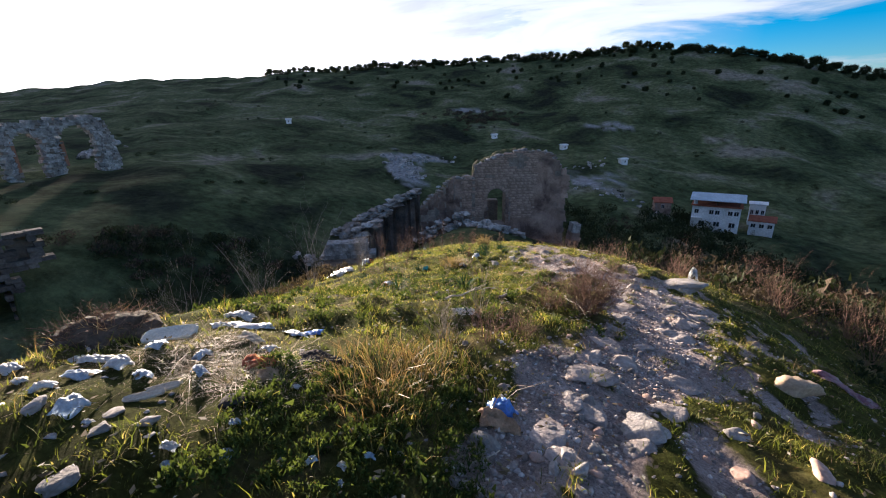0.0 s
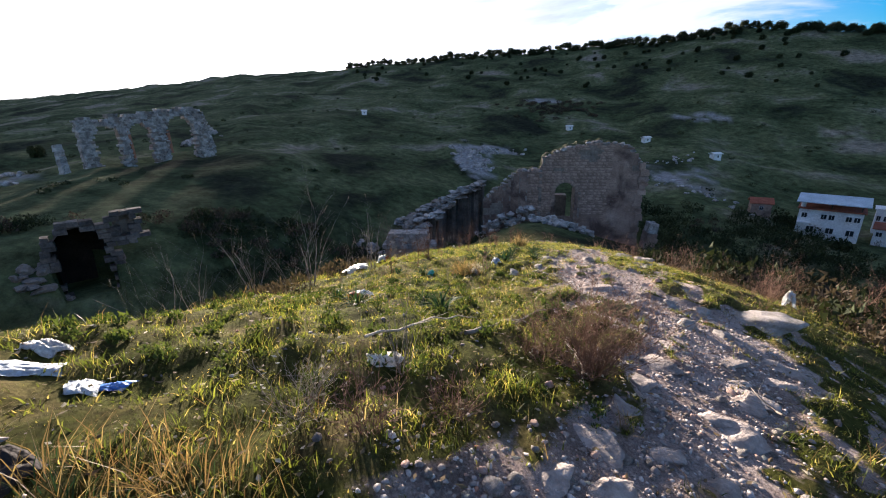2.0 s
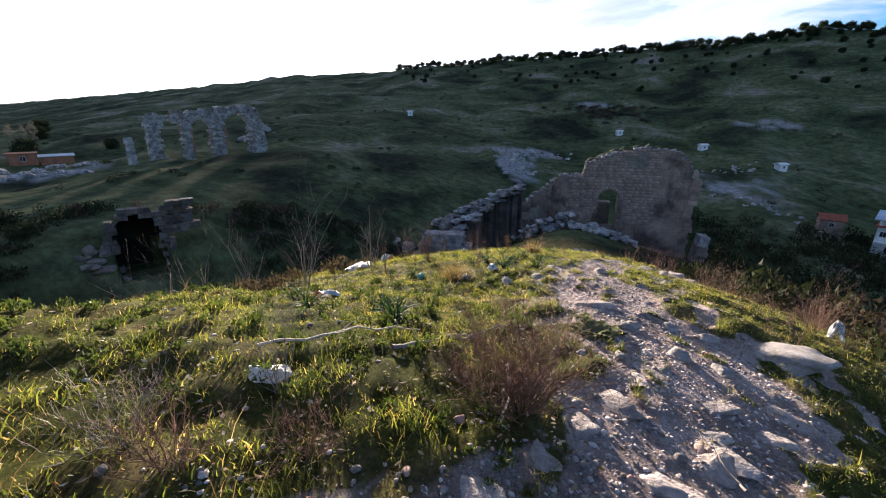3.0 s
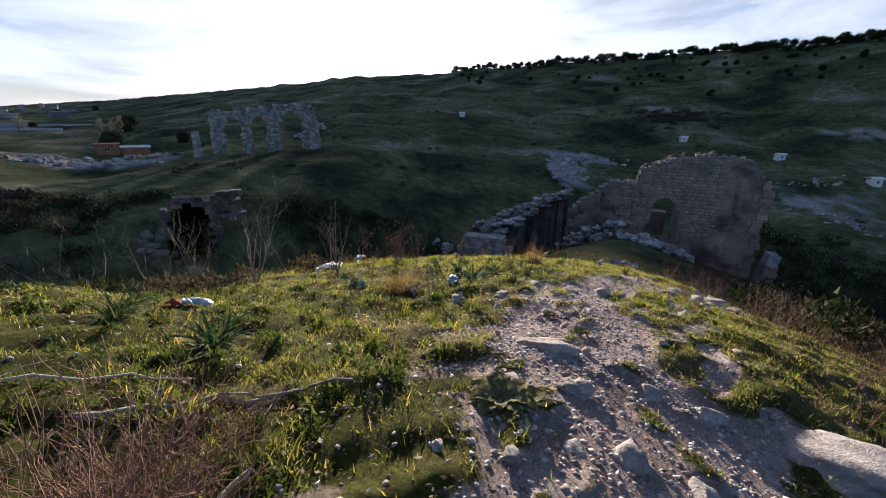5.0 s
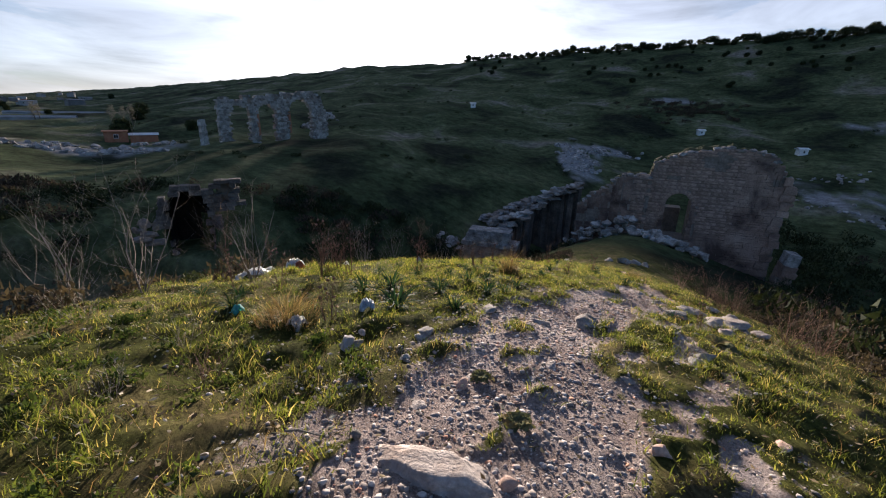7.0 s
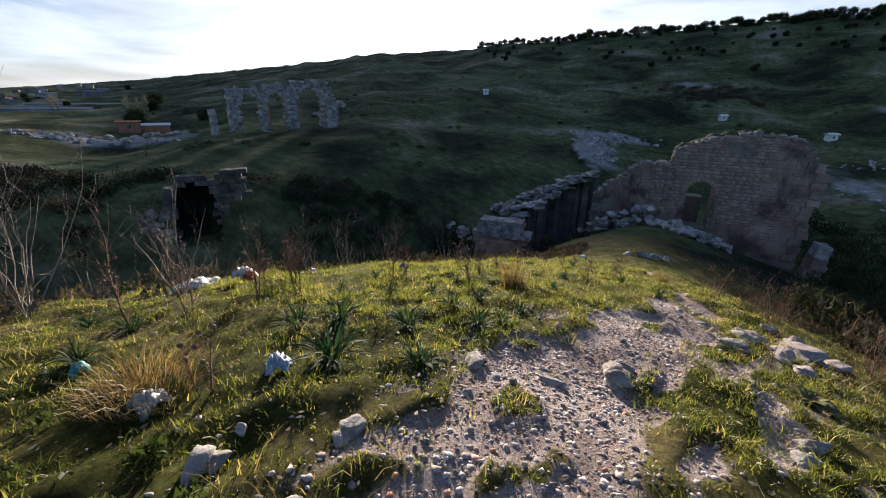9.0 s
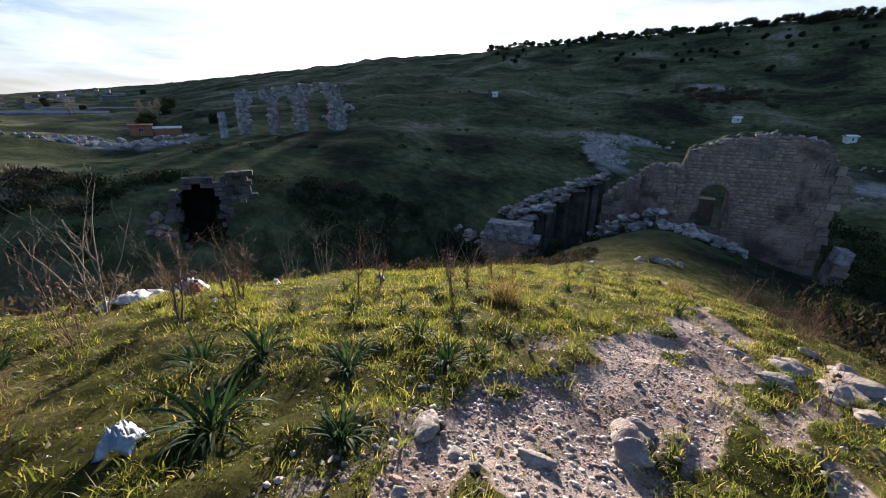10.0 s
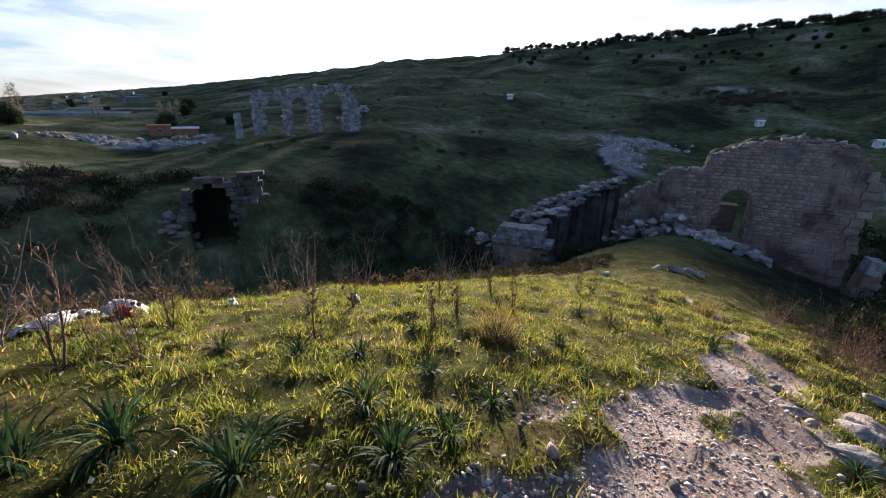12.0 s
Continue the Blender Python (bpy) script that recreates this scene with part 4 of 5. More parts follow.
def crown_mesh(name, seed, clumps, leaves, size, squash, mat):
    """A crown of many small leaf clumps, uneven and gappy, about 1 m across."""
    rng = np.random.RandomState(seed)
    c = rng.normal(size=(clumps, 3))
    c /= np.linalg.norm(c, axis=1)[:, None]
    c *= rng.uniform(0.3, 1.0, (clumps, 1)) ** 0.5 * 0.5
    c[:, 2] = c[:, 2] * squash
    p = np.repeat(c, leaves, 0) + rng.normal(scale=0.085, size=(clumps * leaves, 3))
    u, w = rng.normal(size=p.shape), rng.normal(size=p.shape)
    u *= size / np.linalg.norm(u, axis=1)[:, None]
    w *= size / np.linalg.norm(w, axis=1)[:, None]
    co = np.stack([p - u, p + u * 0.6 + w, p + u * 0.4 - w], 1).reshape(-1, 3)
    return array_mesh(name, co, np.arange(len(co)).reshape(-1, 3), mat)


def tree(name, seed, m, height, wide, squash, mat, label, trunk=0.35, clumps=60, leaves=26, size=0.035):
    ob = thing(name, m, label, "tree", "")
    rng = random.Random(seed)
    verts, faces = [], []
    grow(verts, faces, rng, Vector((0, 0, -0.3)), Vector((0, 0, 1)), height * 0.75, height * 0.03, 0, 0.1, [5, 2])
    link("trunk", mesh_of("trunk", verts, faces, M_BARK, True), ob)
    cr = link("crown", crown_mesh("crown", seed, clumps, leaves, size, squash, mat), ob)
    cr.matrix_basis = Matrix.LocRotScale((0, 0, height * (trunk + (1 - trunk) / 2)), None, (wide, wide, height * (1 - trunk) / (0.9 * squash) * 0.95))
    return ob


olives = [tree("olive_tree", 70 + k, pose(0, -60 - 8 * k, gz(0, -60 - 8 * k)), 4.6, 5.4, 0.8, M_CROWN, "dark round-crowned olive tree on the hillside", 0.06, 70, 30, 0.05) for k in range(3)]
for ob in olives:
    tagged(ob, group="olive trees along the ridge")
trng = random.Random(8)
count = 0
for k in range(150):
    az = -22 + 70 * (k + trng.uniform(-0.4, 0.4)) / 150
    rim = float(np.interp(az, AZ, RIM))
    r = rim * trng.uniform(0.96, 1.01)
    x, y = r * math.sin(radians(az)), r * math.cos(radians(az))
    s = trng.uniform(0.85, 1.5)
    copy_thing(olives[k % 3], pose(x, y, gz(x, y) - 0.2, 0, 0, trng.uniform(0, 360)) @ Matrix.Diagonal((s, s, s, 1)))
for k in range(125):
    az = -30 + 80 * trng.random()
    rim = float(np.interp(az, AZ, RIM))
    r = rim * (0.5 + 0.47 * trng.random() ** 0.35)
    if -36 < az < -22:
        continue
    x, y = r * math.sin(radians(az)), r * math.cos(radians(az))
    s = trng.uniform(0.4, 0.85)
    copy_thing(olives[k % 3], pose(x, y, gz(x, y) - 0.2, 0, 0, trng.uniform(0, 360)) @ Matrix.Diagonal((s, s, s, 1)))
poplar = tree("poplar_tree", 90, on(-202.5, 62), 15, 4.0, 2.6, M_GREYTREE, "tall bare winter poplar standing over the plateau", 0.15)
for x, y, s in ((-222, 118, 0.75), (-219, 121, 0.65), (-216, 123, 0.75), (-330, 130, 0.8), (-345, 138, 0.7)):
    copy_thing(poplar, on(x, y, 0.2) @ Matrix.Diagonal((s, s, s, 1)))
for x, y, s in ((-203, 58, 1.6), (-200, 60, 1.1), (-210, 55, 1.5), (-630, 105, 1.5), (-650, 145, 1.3), (-690, 190, 1.6), (-680, 235, 1.3), (-700, 270, 1.5), (-720, 325, 1.6), (-760, 390, 1.6), (-540, 190, 1.0), (-400, 165, 0.9), (-176, 96, 1.0), (-182, 101, 1.2), (-260, 150, 1.4), (-300, 175, 1.6), (-150, 108, 0.8)):
    copy_thing(olives[0], on(x, y, 0.3) @ Matrix.Diagonal((s, s, s, 1)))


# ---- thickets (nobody could count these) ----
def thicket(name, seed, spots, mat, label, leaves=170, size=0.05):
    rng = np.random.RandomState(seed)
    cos = []
    for x, y, w, h in spots:
        n = leaves
        p = rng.normal(size=(n, 3))
        p /= np.linalg.norm(p, axis=1)[:, None]
        p *= rng.uniform(0.25, 1.0, (n, 1)) ** 0.6
        p = p * (w / 2, w / 2, h / 2) + (x, y, gz(x, y) + h * 0.35)
        u = rng.normal(size=p.shape) * (w * size)
        v = rng.normal(size=p.shape) * (w * size)
        v[:, 2] += w * size * 1.5
        cos.append(np.stack([p - u * 0.5, p + u * 0.5, p + v], 1).reshape(-1, 3))
    co = np.concatenate(cos)
    return tagged(new(name, array_mesh(name, co, np.arange(len(co)).reshape(-1, 3), mat)), label, "shrubs", kind="stuff")


srng = random.Random(99)
brown, dark = [], []
for _ in range(170):       # behind the bank to the east
    az, r = srng.uniform(36, 68), srng.uniform(11, 32)
    x, y = CX + r * math.sin(radians(az)), CY + r * math.cos(radians(az)) - 4
    (brown if srng.random() < 0.4 else dark).append((x, y, srng.uniform(0.8, 1.8), srng.uniform(0.5, 1.0)))
for _ in range(520):       # the valley to the east
    az, r = srng.uniform(18, 75), srng.uniform(24, 120)
    x, y = r * math.sin(radians(az)), r * math.cos(radians(az))
    (brown if srng.random() < 0.45 else dark).append((x, y, srng.uniform(1.5, 4.0), srng.uniform(1.2, 3.0)))
for _ in range(1100):      # the gorge
    az, r = srng.uniform(-78, -9), srng.uniform(32, 80)
    x, y = r * math.sin(radians(az)), r * math.cos(radians(az))
    if math.hypot(x - VAULT[0], y - VAULT[1]) > 12:
        (brown if srng.random() < 0.3 else dark).append((x, y, srng.uniform(1.5, 4.0), srng.uniform(0.8, 2.2)))
for _ in range(190):       # the dark hollow beside the ruin
    x, y = srng.uniform(30, 78), srng.uniform(66, 122)
    dark.append((x, y, srng.uniform(2.5, 5.5), srng.uniform(2.0, 4.0)))
for _ in range(70):        # the hollow below the ledge: scrub added to stand for its shade
    x, y = srng.uniform(-14, -5), srng.uniform(74, 86)
    dark.append((x, y, srng.uniform(1.5, 3.0), srng.uniform(1.2, 2.4)))
for _ in range(260):       # bushes on the slopes
    az, r = srng.uniform(-60, 45), srng.uniform(95, 420)
    x, y = r * math.sin(radians(az)), r * math.cos(radians(az))
    if not (-114 < x < -88 and 70 < y < 122):
        dark.append((x, y, srng.uniform(1.2, 3.2), srng.uniform(0.8, 1.8)))
for _ in range(90):        # the brown patch above the ruin
    x, y = srng.gauss(26, 13), srng.gauss(290, 12)
    brown.append((x, y, srng.uniform(3, 6), srng.uniform(1.5, 2.5)))
for _ in range(420):       # low scrub along both edges of the spur
    y = srng.uniform(5, 44)
    u = srng.uniform(-11, -5.5) if srng.random() < 0.62 else srng.uniform(5.5, 12)
    if u < 0:
        u *= 1.0 - 0.35 * min(1.0, max(0.0, (y - 12) / 14))
    x = float(crest_x(np.array([y]))[0]) + u
    (brown if srng.random() < 0.75 else dark).append((x, y, srng.uniform(0.4, 1.0), srng.uniform(0.25, 0.6)))
thicket("bare_thicket", 1, brown, M_THICKET, "brown leafless scrub in the gorge and valley")
thicket("dark_scrub", 2, dark, M_CROWN, "dark evergreen scrub on the slopes and valley floor")


# low dark weeds at the start, in the shade of the dry clump
weeds = []
for _ in range(260):
    x, y = srng.uniform(-1.0, 0.35), srng.uniform(1.2, 2.3)
    weeds.append((x, y, srng.uniform(0.06, 0.15), srng.uniform(0.04, 0.09)))
for _ in range(240):
    y = srng.uniform(3.4, 8.5)
    x = srng.uniform(-2.5, 2.0)
    weeds.append((x, y, srng.uniform(0.1, 0.22), srng.uniform(0.05, 0.1)))
thicket("low_weeds", 3, weeds, M_WEED, "low dark green leafy weeds among the grass", 60, 0.09)


# ---- grass, straw and gravel on the spur ----
def near_points(n, seed, far_out, keep):
    """Points on the spur, thicker near the line walked."""
    rng = np.random.RandomState(seed)
    t = rng.uniform(-0.2, 1.25, n)
    r = far_out * rng.uniform(0, 1, n) ** 0.75
    a = rng.uniform(0, 2 * math.pi, n)
    x, y = 2.2 * t + r * np.cos(a), 11 * t + r * np.sin(a)
    ok = keep(x, y, rng)
    return x[ok], y[ok], rng


def blades(name, x, y, rng, tall, wide, mat, label, lean=0.6, flat=1.0):
    n = len(x)
    z = ground_z(x, y) - 0.01
    h = tall * rng.uniform(0.4, 1.3, n) * (0.7 + 0.5 * wave(x, y, 0.9, 41) + 0.5 * wave(x, y, 0.3, 42)).clip(0.2, 2.0)
    w = wide * rng.uniform(0.6, 1.3, n)
    a, b = rng.uniform(0, 2 * math.pi, n), rng.uniform(0, 2 * math.pi, n)
    l = h * lean * rng.uniform(0.2, 1.4, n)
    base = np.stack([x, y, z], -1)
    side = np.stack([np.cos(a) * w, np.sin(a) * w, np.zeros(n)], -1)
    bend = np.stack([np.cos(b) * l, np.sin(b) * l, np.zeros(n)], -1)
    up = np.stack([np.zeros(n), np.zeros(n), h * flat], -1)
    co = np.stack([base - side, base + side, base + up * 0.6 + bend * 0.35 - side * 0.7, base + up * 0.6 + bend * 0.35 + side * 0.7, base + up + bend], 1).reshape(-1, 3)
    k = np.arange(n)[:, None] * 5
    tris = np.concatenate([k + [0, 1, 3], k + [0, 3, 2], k + [2, 3, 4]], 0)
    return tagged(new(name, array_mesh(name, co, tris, mat)), label, "grass", kind="stuff")


def green_here(x, y, rng):
    patchy = 0.42 + 0.5 * wave(x, y, 1.6, 43) + 0.4 * wave(x, y, 0.5, 44)
    keep = (rng.uniform(0, 1, len(x)) < (0.25 + patchy).clip(0.06, 1)) & (rng.uniform(0, 1, len(x)) > bare(x, y) * 1.15)
    tip = np.hypot((x + 1.5) / 0.75, (y - 2.15) / 0.6)
    return keep & (rng.uniform(0, 1, len(x)) < smooth(0.6, 1.3, tip) + 0.15)


gx, gy, grng = near_points(340000, 5, 6.5, green_here)
blades("grass", gx, gy, grng, 0.052, 0.0028, M_GRASS, "short bright green turf covering the spur", 0.9)
gx, gy, grng = near_points(270000, 6, 24.0, green_here)
blades("grass", gx, gy, grng, 0.075, 0.0048, M_GRASS, "short bright green turf on the outer spur", 0.9)
grng = np.random.RandomState(15)
gx, gy = grng.uniform(-4.5, 5.5, 150000), 10.5 + 12 * grng.uniform(0, 1, 150000) ** 1.3
ok = green_here(gx, gy, grng)
gx, gy = gx[ok], gy[ok]
blades("grass", gx, gy, grng, 0.085, 0.0042, M_GRASS, "short tufted turf on the far back of the spur", 0.9)
gx, gy, grng = near_points(14000, 7, 9.0, lambda x, y, rng: (wave(x, y, 2.2, 46) > 0.1) & (bare(x, y) < 0.6))
blades("dry_grass", gx, gy, grng, 0.16, 0.0022, M_STRAW, "thin dry grass stalks among the turf", 1.1)
gx, gy, grng = near_points(26000, 17, 26.0, lambda x, y, rng: (np.hypot(x - 2, y - 6) > 7) & (wave(x, y, 4, 47) > 0.0) & (bare(x, y) < 0.3))
blades("dry_grass", gx, gy, grng, 0.17, 0.004, M_STRAW, "tall dry grass on the edge of the spur", 0.7)
gx, gy, grng = near_points(30000, 27, 16.0, lambda x, y, rng: (y > 12) & (x > 4.2 + 0.5 * wave(x, y, 1.5, 48)))
blades("dry_grass", gx, gy, grng, 0.17, 0.003, M_STRAW, "brown dry grass covering the outer bank", 0.8)
# dead leaves and bits of straw on the turf
lx, ly, lrng2 = near_points(9000, 23, 7.0, lambda x, y, rng: rng.uniform(0, 1, len(x)) < 0.8)
ln = len(lx)
la, ls = lrng2.uniform(0, 6.3, ln), lrng2.uniform(0.008, 0.024, ln)
lz = ground_z(lx, ly) + lrng2.uniform(0.005, 0.05, ln)
lv = lambda da, k, up: np.stack([lx + np.cos(la + da) * ls * k, ly + np.sin(la + da) * ls * k, lz + ls * up * lrng2.uniform(-0.3, 1, ln)], -1)
lco = np.stack([lv(0, 1.3, 0.6), lv(1.7, 0.6, 0.2), lv(3.14, 1.1, 0.7), lv(4.6, 0.6, 0.2)], 1).reshape(-1, 3)
lk = np.arange(ln)[:, None] * 4
tagged(new("leaf_litter", array_mesh("leaf_litter", lco, np.concatenate([lk + [0, 1, 2], lk + [0, 2, 3]], 0), M_LITTER)), "dead leaves and pale bits scattered on turf", "litter", kind="stuff")
# straw lying among the rubbish
grng = np.random.RandomState(9)
sx, sy = grng.normal(-1.35, 0.33, 6000), grng.normal(2.1, 0.25, 6000)
blades("straw", sx, sy, grng, 0.11, 0.0014, M_MAT, "matted dry straw spread among the rubbish", 2.2, 0.25)


def pebbles(name, x, y, rng, lo, hi, mat, label):
    n = len(x)
    g = (1 + math.sqrt(5)) / 2
    ico = np.array([(-1, g, 0), (1, g, 0), (-1, -g, 0), (1, -g, 0), (0, -1, g), (0, 1, g), (0, -1, -g), (0, 1, -g), (g, 0, -1), (g, 0, 1), (-g, 0, -1), (-g, 0, 1)]) / 1.9
    tri = np.array([(0, 11, 5), (0, 5, 1), (0, 1, 7), (0, 7, 10), (0, 10, 11), (1, 5, 9), (5, 11, 4), (11, 10, 2), (10, 7, 6), (7, 1, 8), (3, 9, 4), (3, 4, 2), (3, 2, 6), (3, 6, 8), (3, 8, 9), (4, 9, 5), (2, 4, 11), (6, 2, 10), (8, 6, 7), (9, 8, 1)])
    s = lo + (hi - lo) * rng.uniform(0, 1, n) ** 3.5
    stretch = rng.uniform(0.55, 1.35, (n, 1, 3)) * (1, 1, 0.6)
    v = ico[None] * (1 + rng.normal(scale=0.27, size=(n, 12, 3))) * stretch * s[:, None, None]
    a = rng.uniform(0, 6.3, n)
    ca, sa = np.cos(a)[:, None], np.sin(a)[:, None]
    v = np.stack([v[..., 0] * ca - v[..., 1] * sa, v[..., 0] * sa + v[..., 1] * ca, v[..., 2]], -1)
    v += np.stack([x, y, ground_z(x, y) + s * 0.05], -1)[:, None]
    t = (tri[None] + (np.arange(n) * 12)[:, None, None]).reshape(-1, 3)
    return tagged(new(name, array_mesh(name, v.reshape(-1, 3), t, mat)), label, "gravel", kind="stuff")


px_, py_, prng = near_points(215000, 13, 5.5, lambda x, y, rng: rng.uniform(0, 1, len(x)) < bare(x, y) * 0.9 + 0.012)
pebbles("gravel", px_, py_, prng, 0.004, 0.023, M_PEBBLE, "loose pale gravel on the trodden path")


# ---- stones that one could pick up ----
def stone(seed, x, y, w, mat, label, flat=0.55, turn=None, sink=0.41):
    rng = random.Random(seed)
    size = (w * 0.5, w * 0.5 * rng.uniform(0.6, 0.9), w * 0.5 * flat * rng.uniform(0.65, 1.05))
    bm = rock_bm(seed, size, 4 if w > 0.3 else 3, 0.3)
    me = bpy.data.meshes.new("stone")
    bm.to_mesh(me)
    bm.free()
    me.materials.append(mat)
    me.shade_smooth()
    ob = new("stone", me)
    ob.matrix_basis = pose(x, y, gz(x, y) + size[2] * (1 - 2 * sink) * 0.5, rng.uniform(-8, 8), rng.uniform(-8, 8), rng.uniform(0, 360) if turn is None else turn)
    return tagged(ob, label, "stone")


stone(1, 3.49, 3.14, 0.5, M_TAN, "smooth tan boulder lying in short grass", 0.5, 0)
stone(2, 4.95, 7.45, 1.15, M_STONE, "long flat pale limestone slab beside the path", 0.24, -22)
stone(3, 2.69, 7.52, 0.72, M_BEDROCK, "pale limestone outcrop breaking through the path", 0.26, 20, 0.45)
stone(4, 2.98, 6.8, 0.36, M_BEDROCK, "rough pale limestone block set in the path", 0.55, None, 0.42)
stone(5, 1.79, 9.09, 0.24, M_STONE, "grey mottled limestone lump in the turf", 0.7)
stone(6, 1.5, 2.09, 0.5, M_STONE, "weathered stone slab half buried in the path", 0.45)
stone(7, 0.38, 1.74, 0.3, M_STONE, "cracked whitish rock at the path edge", 0.6)
for k, (x, y, w) in enumerate(((1.96, 1.82, 0.2), (2.47, 1.84, 0.2), (4.66, 9.34, 0.16), (3.75, 8.41, 0.17))):
    stone(20 + k, x, y, w, M_PINK, "dull pinkish stone lying on the ground", 0.6)
for k, (x, y, w) in enumerate(((2.19, 2.19, 0.19), (0.71, 1.79, 0.13), (0.85, 1.73, 0.15), (0.52, 1.6, 0.1), (0.74, 1.61, 0.13), (0.89, 1.6, 0.16), (1.21, 2.4, 0.22), (1.07, 1.87, 0.14), (1.1, 2.45, 0.18), (0.67, 1.72, 0.11), (2.98, 6.79, 0.32), (3.76, 6.2, 0.3), (3.37, 6.21, 0.3), (3.57, 7.27, 0.25), (3.98, 7.34, 0.31), (2.38, 5.55, 0.12), (4.32, 10.68, 0.24), (3.57, 9.3, 0.15), (1.77, 9.02, 0.2), (1.32, 8.49, 0.25), (1.26, 8.77, 0.12))):
    stone(40 + k, x, y, w, M_STONE, "pale limestone stone beside the path", 0.6)
for k, (x, y, w) in enumerate(((2.51, 10.66, 0.23), (2.24, 10.23, 0.14), (2.18, 9.8, 0.14), (4.39, 10.93, 0.28), (3.1, 11.17, 0.34), (1.86, 8.58, 0.16), (1.33, 8.55, 0.22), (3.84, 14.57, 0.22), (4.37, 13.62, 0.4), (4.7, 14.34, 0.36), (5.31, 14.6, 0.4), (4.11, 14.1, 0.3), (5.68, 15.64, 0.36), (3.08, 10.89, 0.33), (2.6, 10.48, 0.24), (2.06, 10.62, 0.12), (2.04, 10.25, 0.2), (5.75, 14.78, 0.3), (5.45, 16.1, 0.34), (4.99, 13.72, 0.25))):
    stone(80 + k, x, y, w, M_STONE, "pale limestone stone lying on the stony path", 0.5)
for k, (x, y, w) in enumerate(((-1.5, 1.6, 0.15), (-1.27, 1.53, 0.15), (-1.82, 1.54, 0.14), (-1.67, 1.6, 0.1), (-1.46, 1.45, 0.13), (-1.37, 1.16, 0.18), (-1.95, 1.45, 0.12), (-1.6, 1.38, 0.07), (-1.2, 1.42, 0.06), (-2.2, 1.4, 0.12), (-1.75, 1.28, 0.08))):
    stone(120 + k, x, y, w, M_STONE, "flat whitish stone lying among the rubbish", 0.4)
stone(130, 0.39, 3.91, 0.36, M_FOAM, "creamy white bone-shaped stone in the grass", 0.4, -20)
stone(131, 1.08, 25.32, 0.4, M_FOAM, "creamy white rock at the end of the spur", 0.7)
stone(132, -1.25, 11.09, 0.16, M_FOAM, "small whitish stone in the turf", 0.7)
for k, (x, y, w) in enumerate(((4.66, 14.24, 0.6), (5.05, 14.0, 0.7), (5.5, 14.9, 0.8), (5.75, 15.54, 0.6), (4.9, 14.8, 0.5), (5.3, 14.3, 0.45), (5.16, 13.5, 0.5), (4.5, 13.6, 0.35), (6.1, 15.1, 0.6), (3.05, 11.09, 0.55), (2.02, 10.3, 0.3))):
    stone(900 + k, x, y, w, M_BEDROCK, "flat broken pale rock lying beside the path", 0.3, None, 0.42)
for k in range(26):        # bedrock showing through the path
    y = 1.7 + 0.155 * k + 0.1 * math.sin(k * 2.3)
    mid, half = path_line(np.array([y]))
    x = float(mid[0]) + 0.75 * float(half[0]) * math.sin(k * 4.1)
    stone(600 + k, x, y, 0.26 + 0.2 * abs(math.sin(k * 1.7)), M_BEDROCK, "flat pale bedrock showing through the path", 0.2, None, 0.46)
for k in range(14):
    y = 5.8 + 0.28 * k
    mid, half = path_line(np.array([y]))
    x = float(mid[0]) + 0.8 * float(half[0]) * math.sin(k * 3.7)
    stone(640 + k, x, y, 0.1 + 0.1 * abs(math.sin(k * 1.7)), M_BEDROCK, "flat pale stone set in the path", 0.2, None, 0.45)
# many small ones along the path share a few shapes
small = []
for k in range(8):
    bm = rock_bm(200 + k, (0.5, 0.42, 0.3), 2)
    me = bpy.data.meshes.new("stone")
    bm.to_mesh(me)
    bm.free()
    me.materials.append(M_STONE if k % 4 else M_PINK)
    me.shade_smooth()
    small.append(me)
qrng = random.Random(3)
made = 0
while made < 260:
    y = qrng.uniform(1.2, 15.5) if made > 110 else qrng.uniform(1.3, 5.0)
    mid, half = path_line(np.array([y]))
    x = float(mid[0]) + qrng.gauss(0, 0.75) * float(half[0] + 0.25)
    w = qrng.uniform(0.03, 0.085) if qrng.random() < 0.88 else qrng.uniform(0.09, 0.16)
    if made <= 110:
        w = qrng.uniform(0.03, 0.11)
    ob = new("stone", small[made % 8])
    ob.matrix_basis = Matrix.LocRotScale((x, y, gz(x, y) + w * 0.1), Euler((qrng.uniform(-0.3, 0.3), qrng.uniform(-0.3, 0.3), qrng.uniform(0, 6.3))), (w, w, w))
    tagged(ob, "small pale stone strewn on the path", "stone", "loose stones along the path")
    made += 1


# ---- plants ----
def leaf_mesh(name, seed, length, width, arch, mat, fold=0.25, seg=7):
    """One strap leaf, rising and arching outwards along x."""
    rng = random.Random(seed)
    vs, fs = [], []
    twist = rng.uniform(-0.6, 0.6)
    for k in range(seg + 1):
        t = k / seg
        a = arch[0] + (arch[1] - arch[0]) * t
        if k == 0:
            x = z = 0.0
        else:
            x += math.cos(a) * length / seg
            z += math.sin(a) * length / seg
        w = width * (0.55 + 0.6 * t if t < 0.35 else 0.8) * (1 - max(0, t - 0.5) / 0.5) ** 0.8 + 0.0006
        tw = twist * t
        for s in (-1, 0, 1):
            vs.append((x, s * w * math.cos(tw), z + (abs(s) * w * fold) + s * w * math.sin(tw)))
    for k in range(seg):
        for s in (0, 1):
            fs.append((k * 3 + s, k * 3 + s + 1, k * 3 + s + 4, k * 3 + s + 3))
    return mesh_of(name, vs, fs, mat, True)


LEAVES = [leaf_mesh("leaf", k, 0.42, 0.012, (1.5 - 0.12 * (k % 4), 0.2 - 0.3 * (k % 5)), M_ASPH) for k in range(10)]


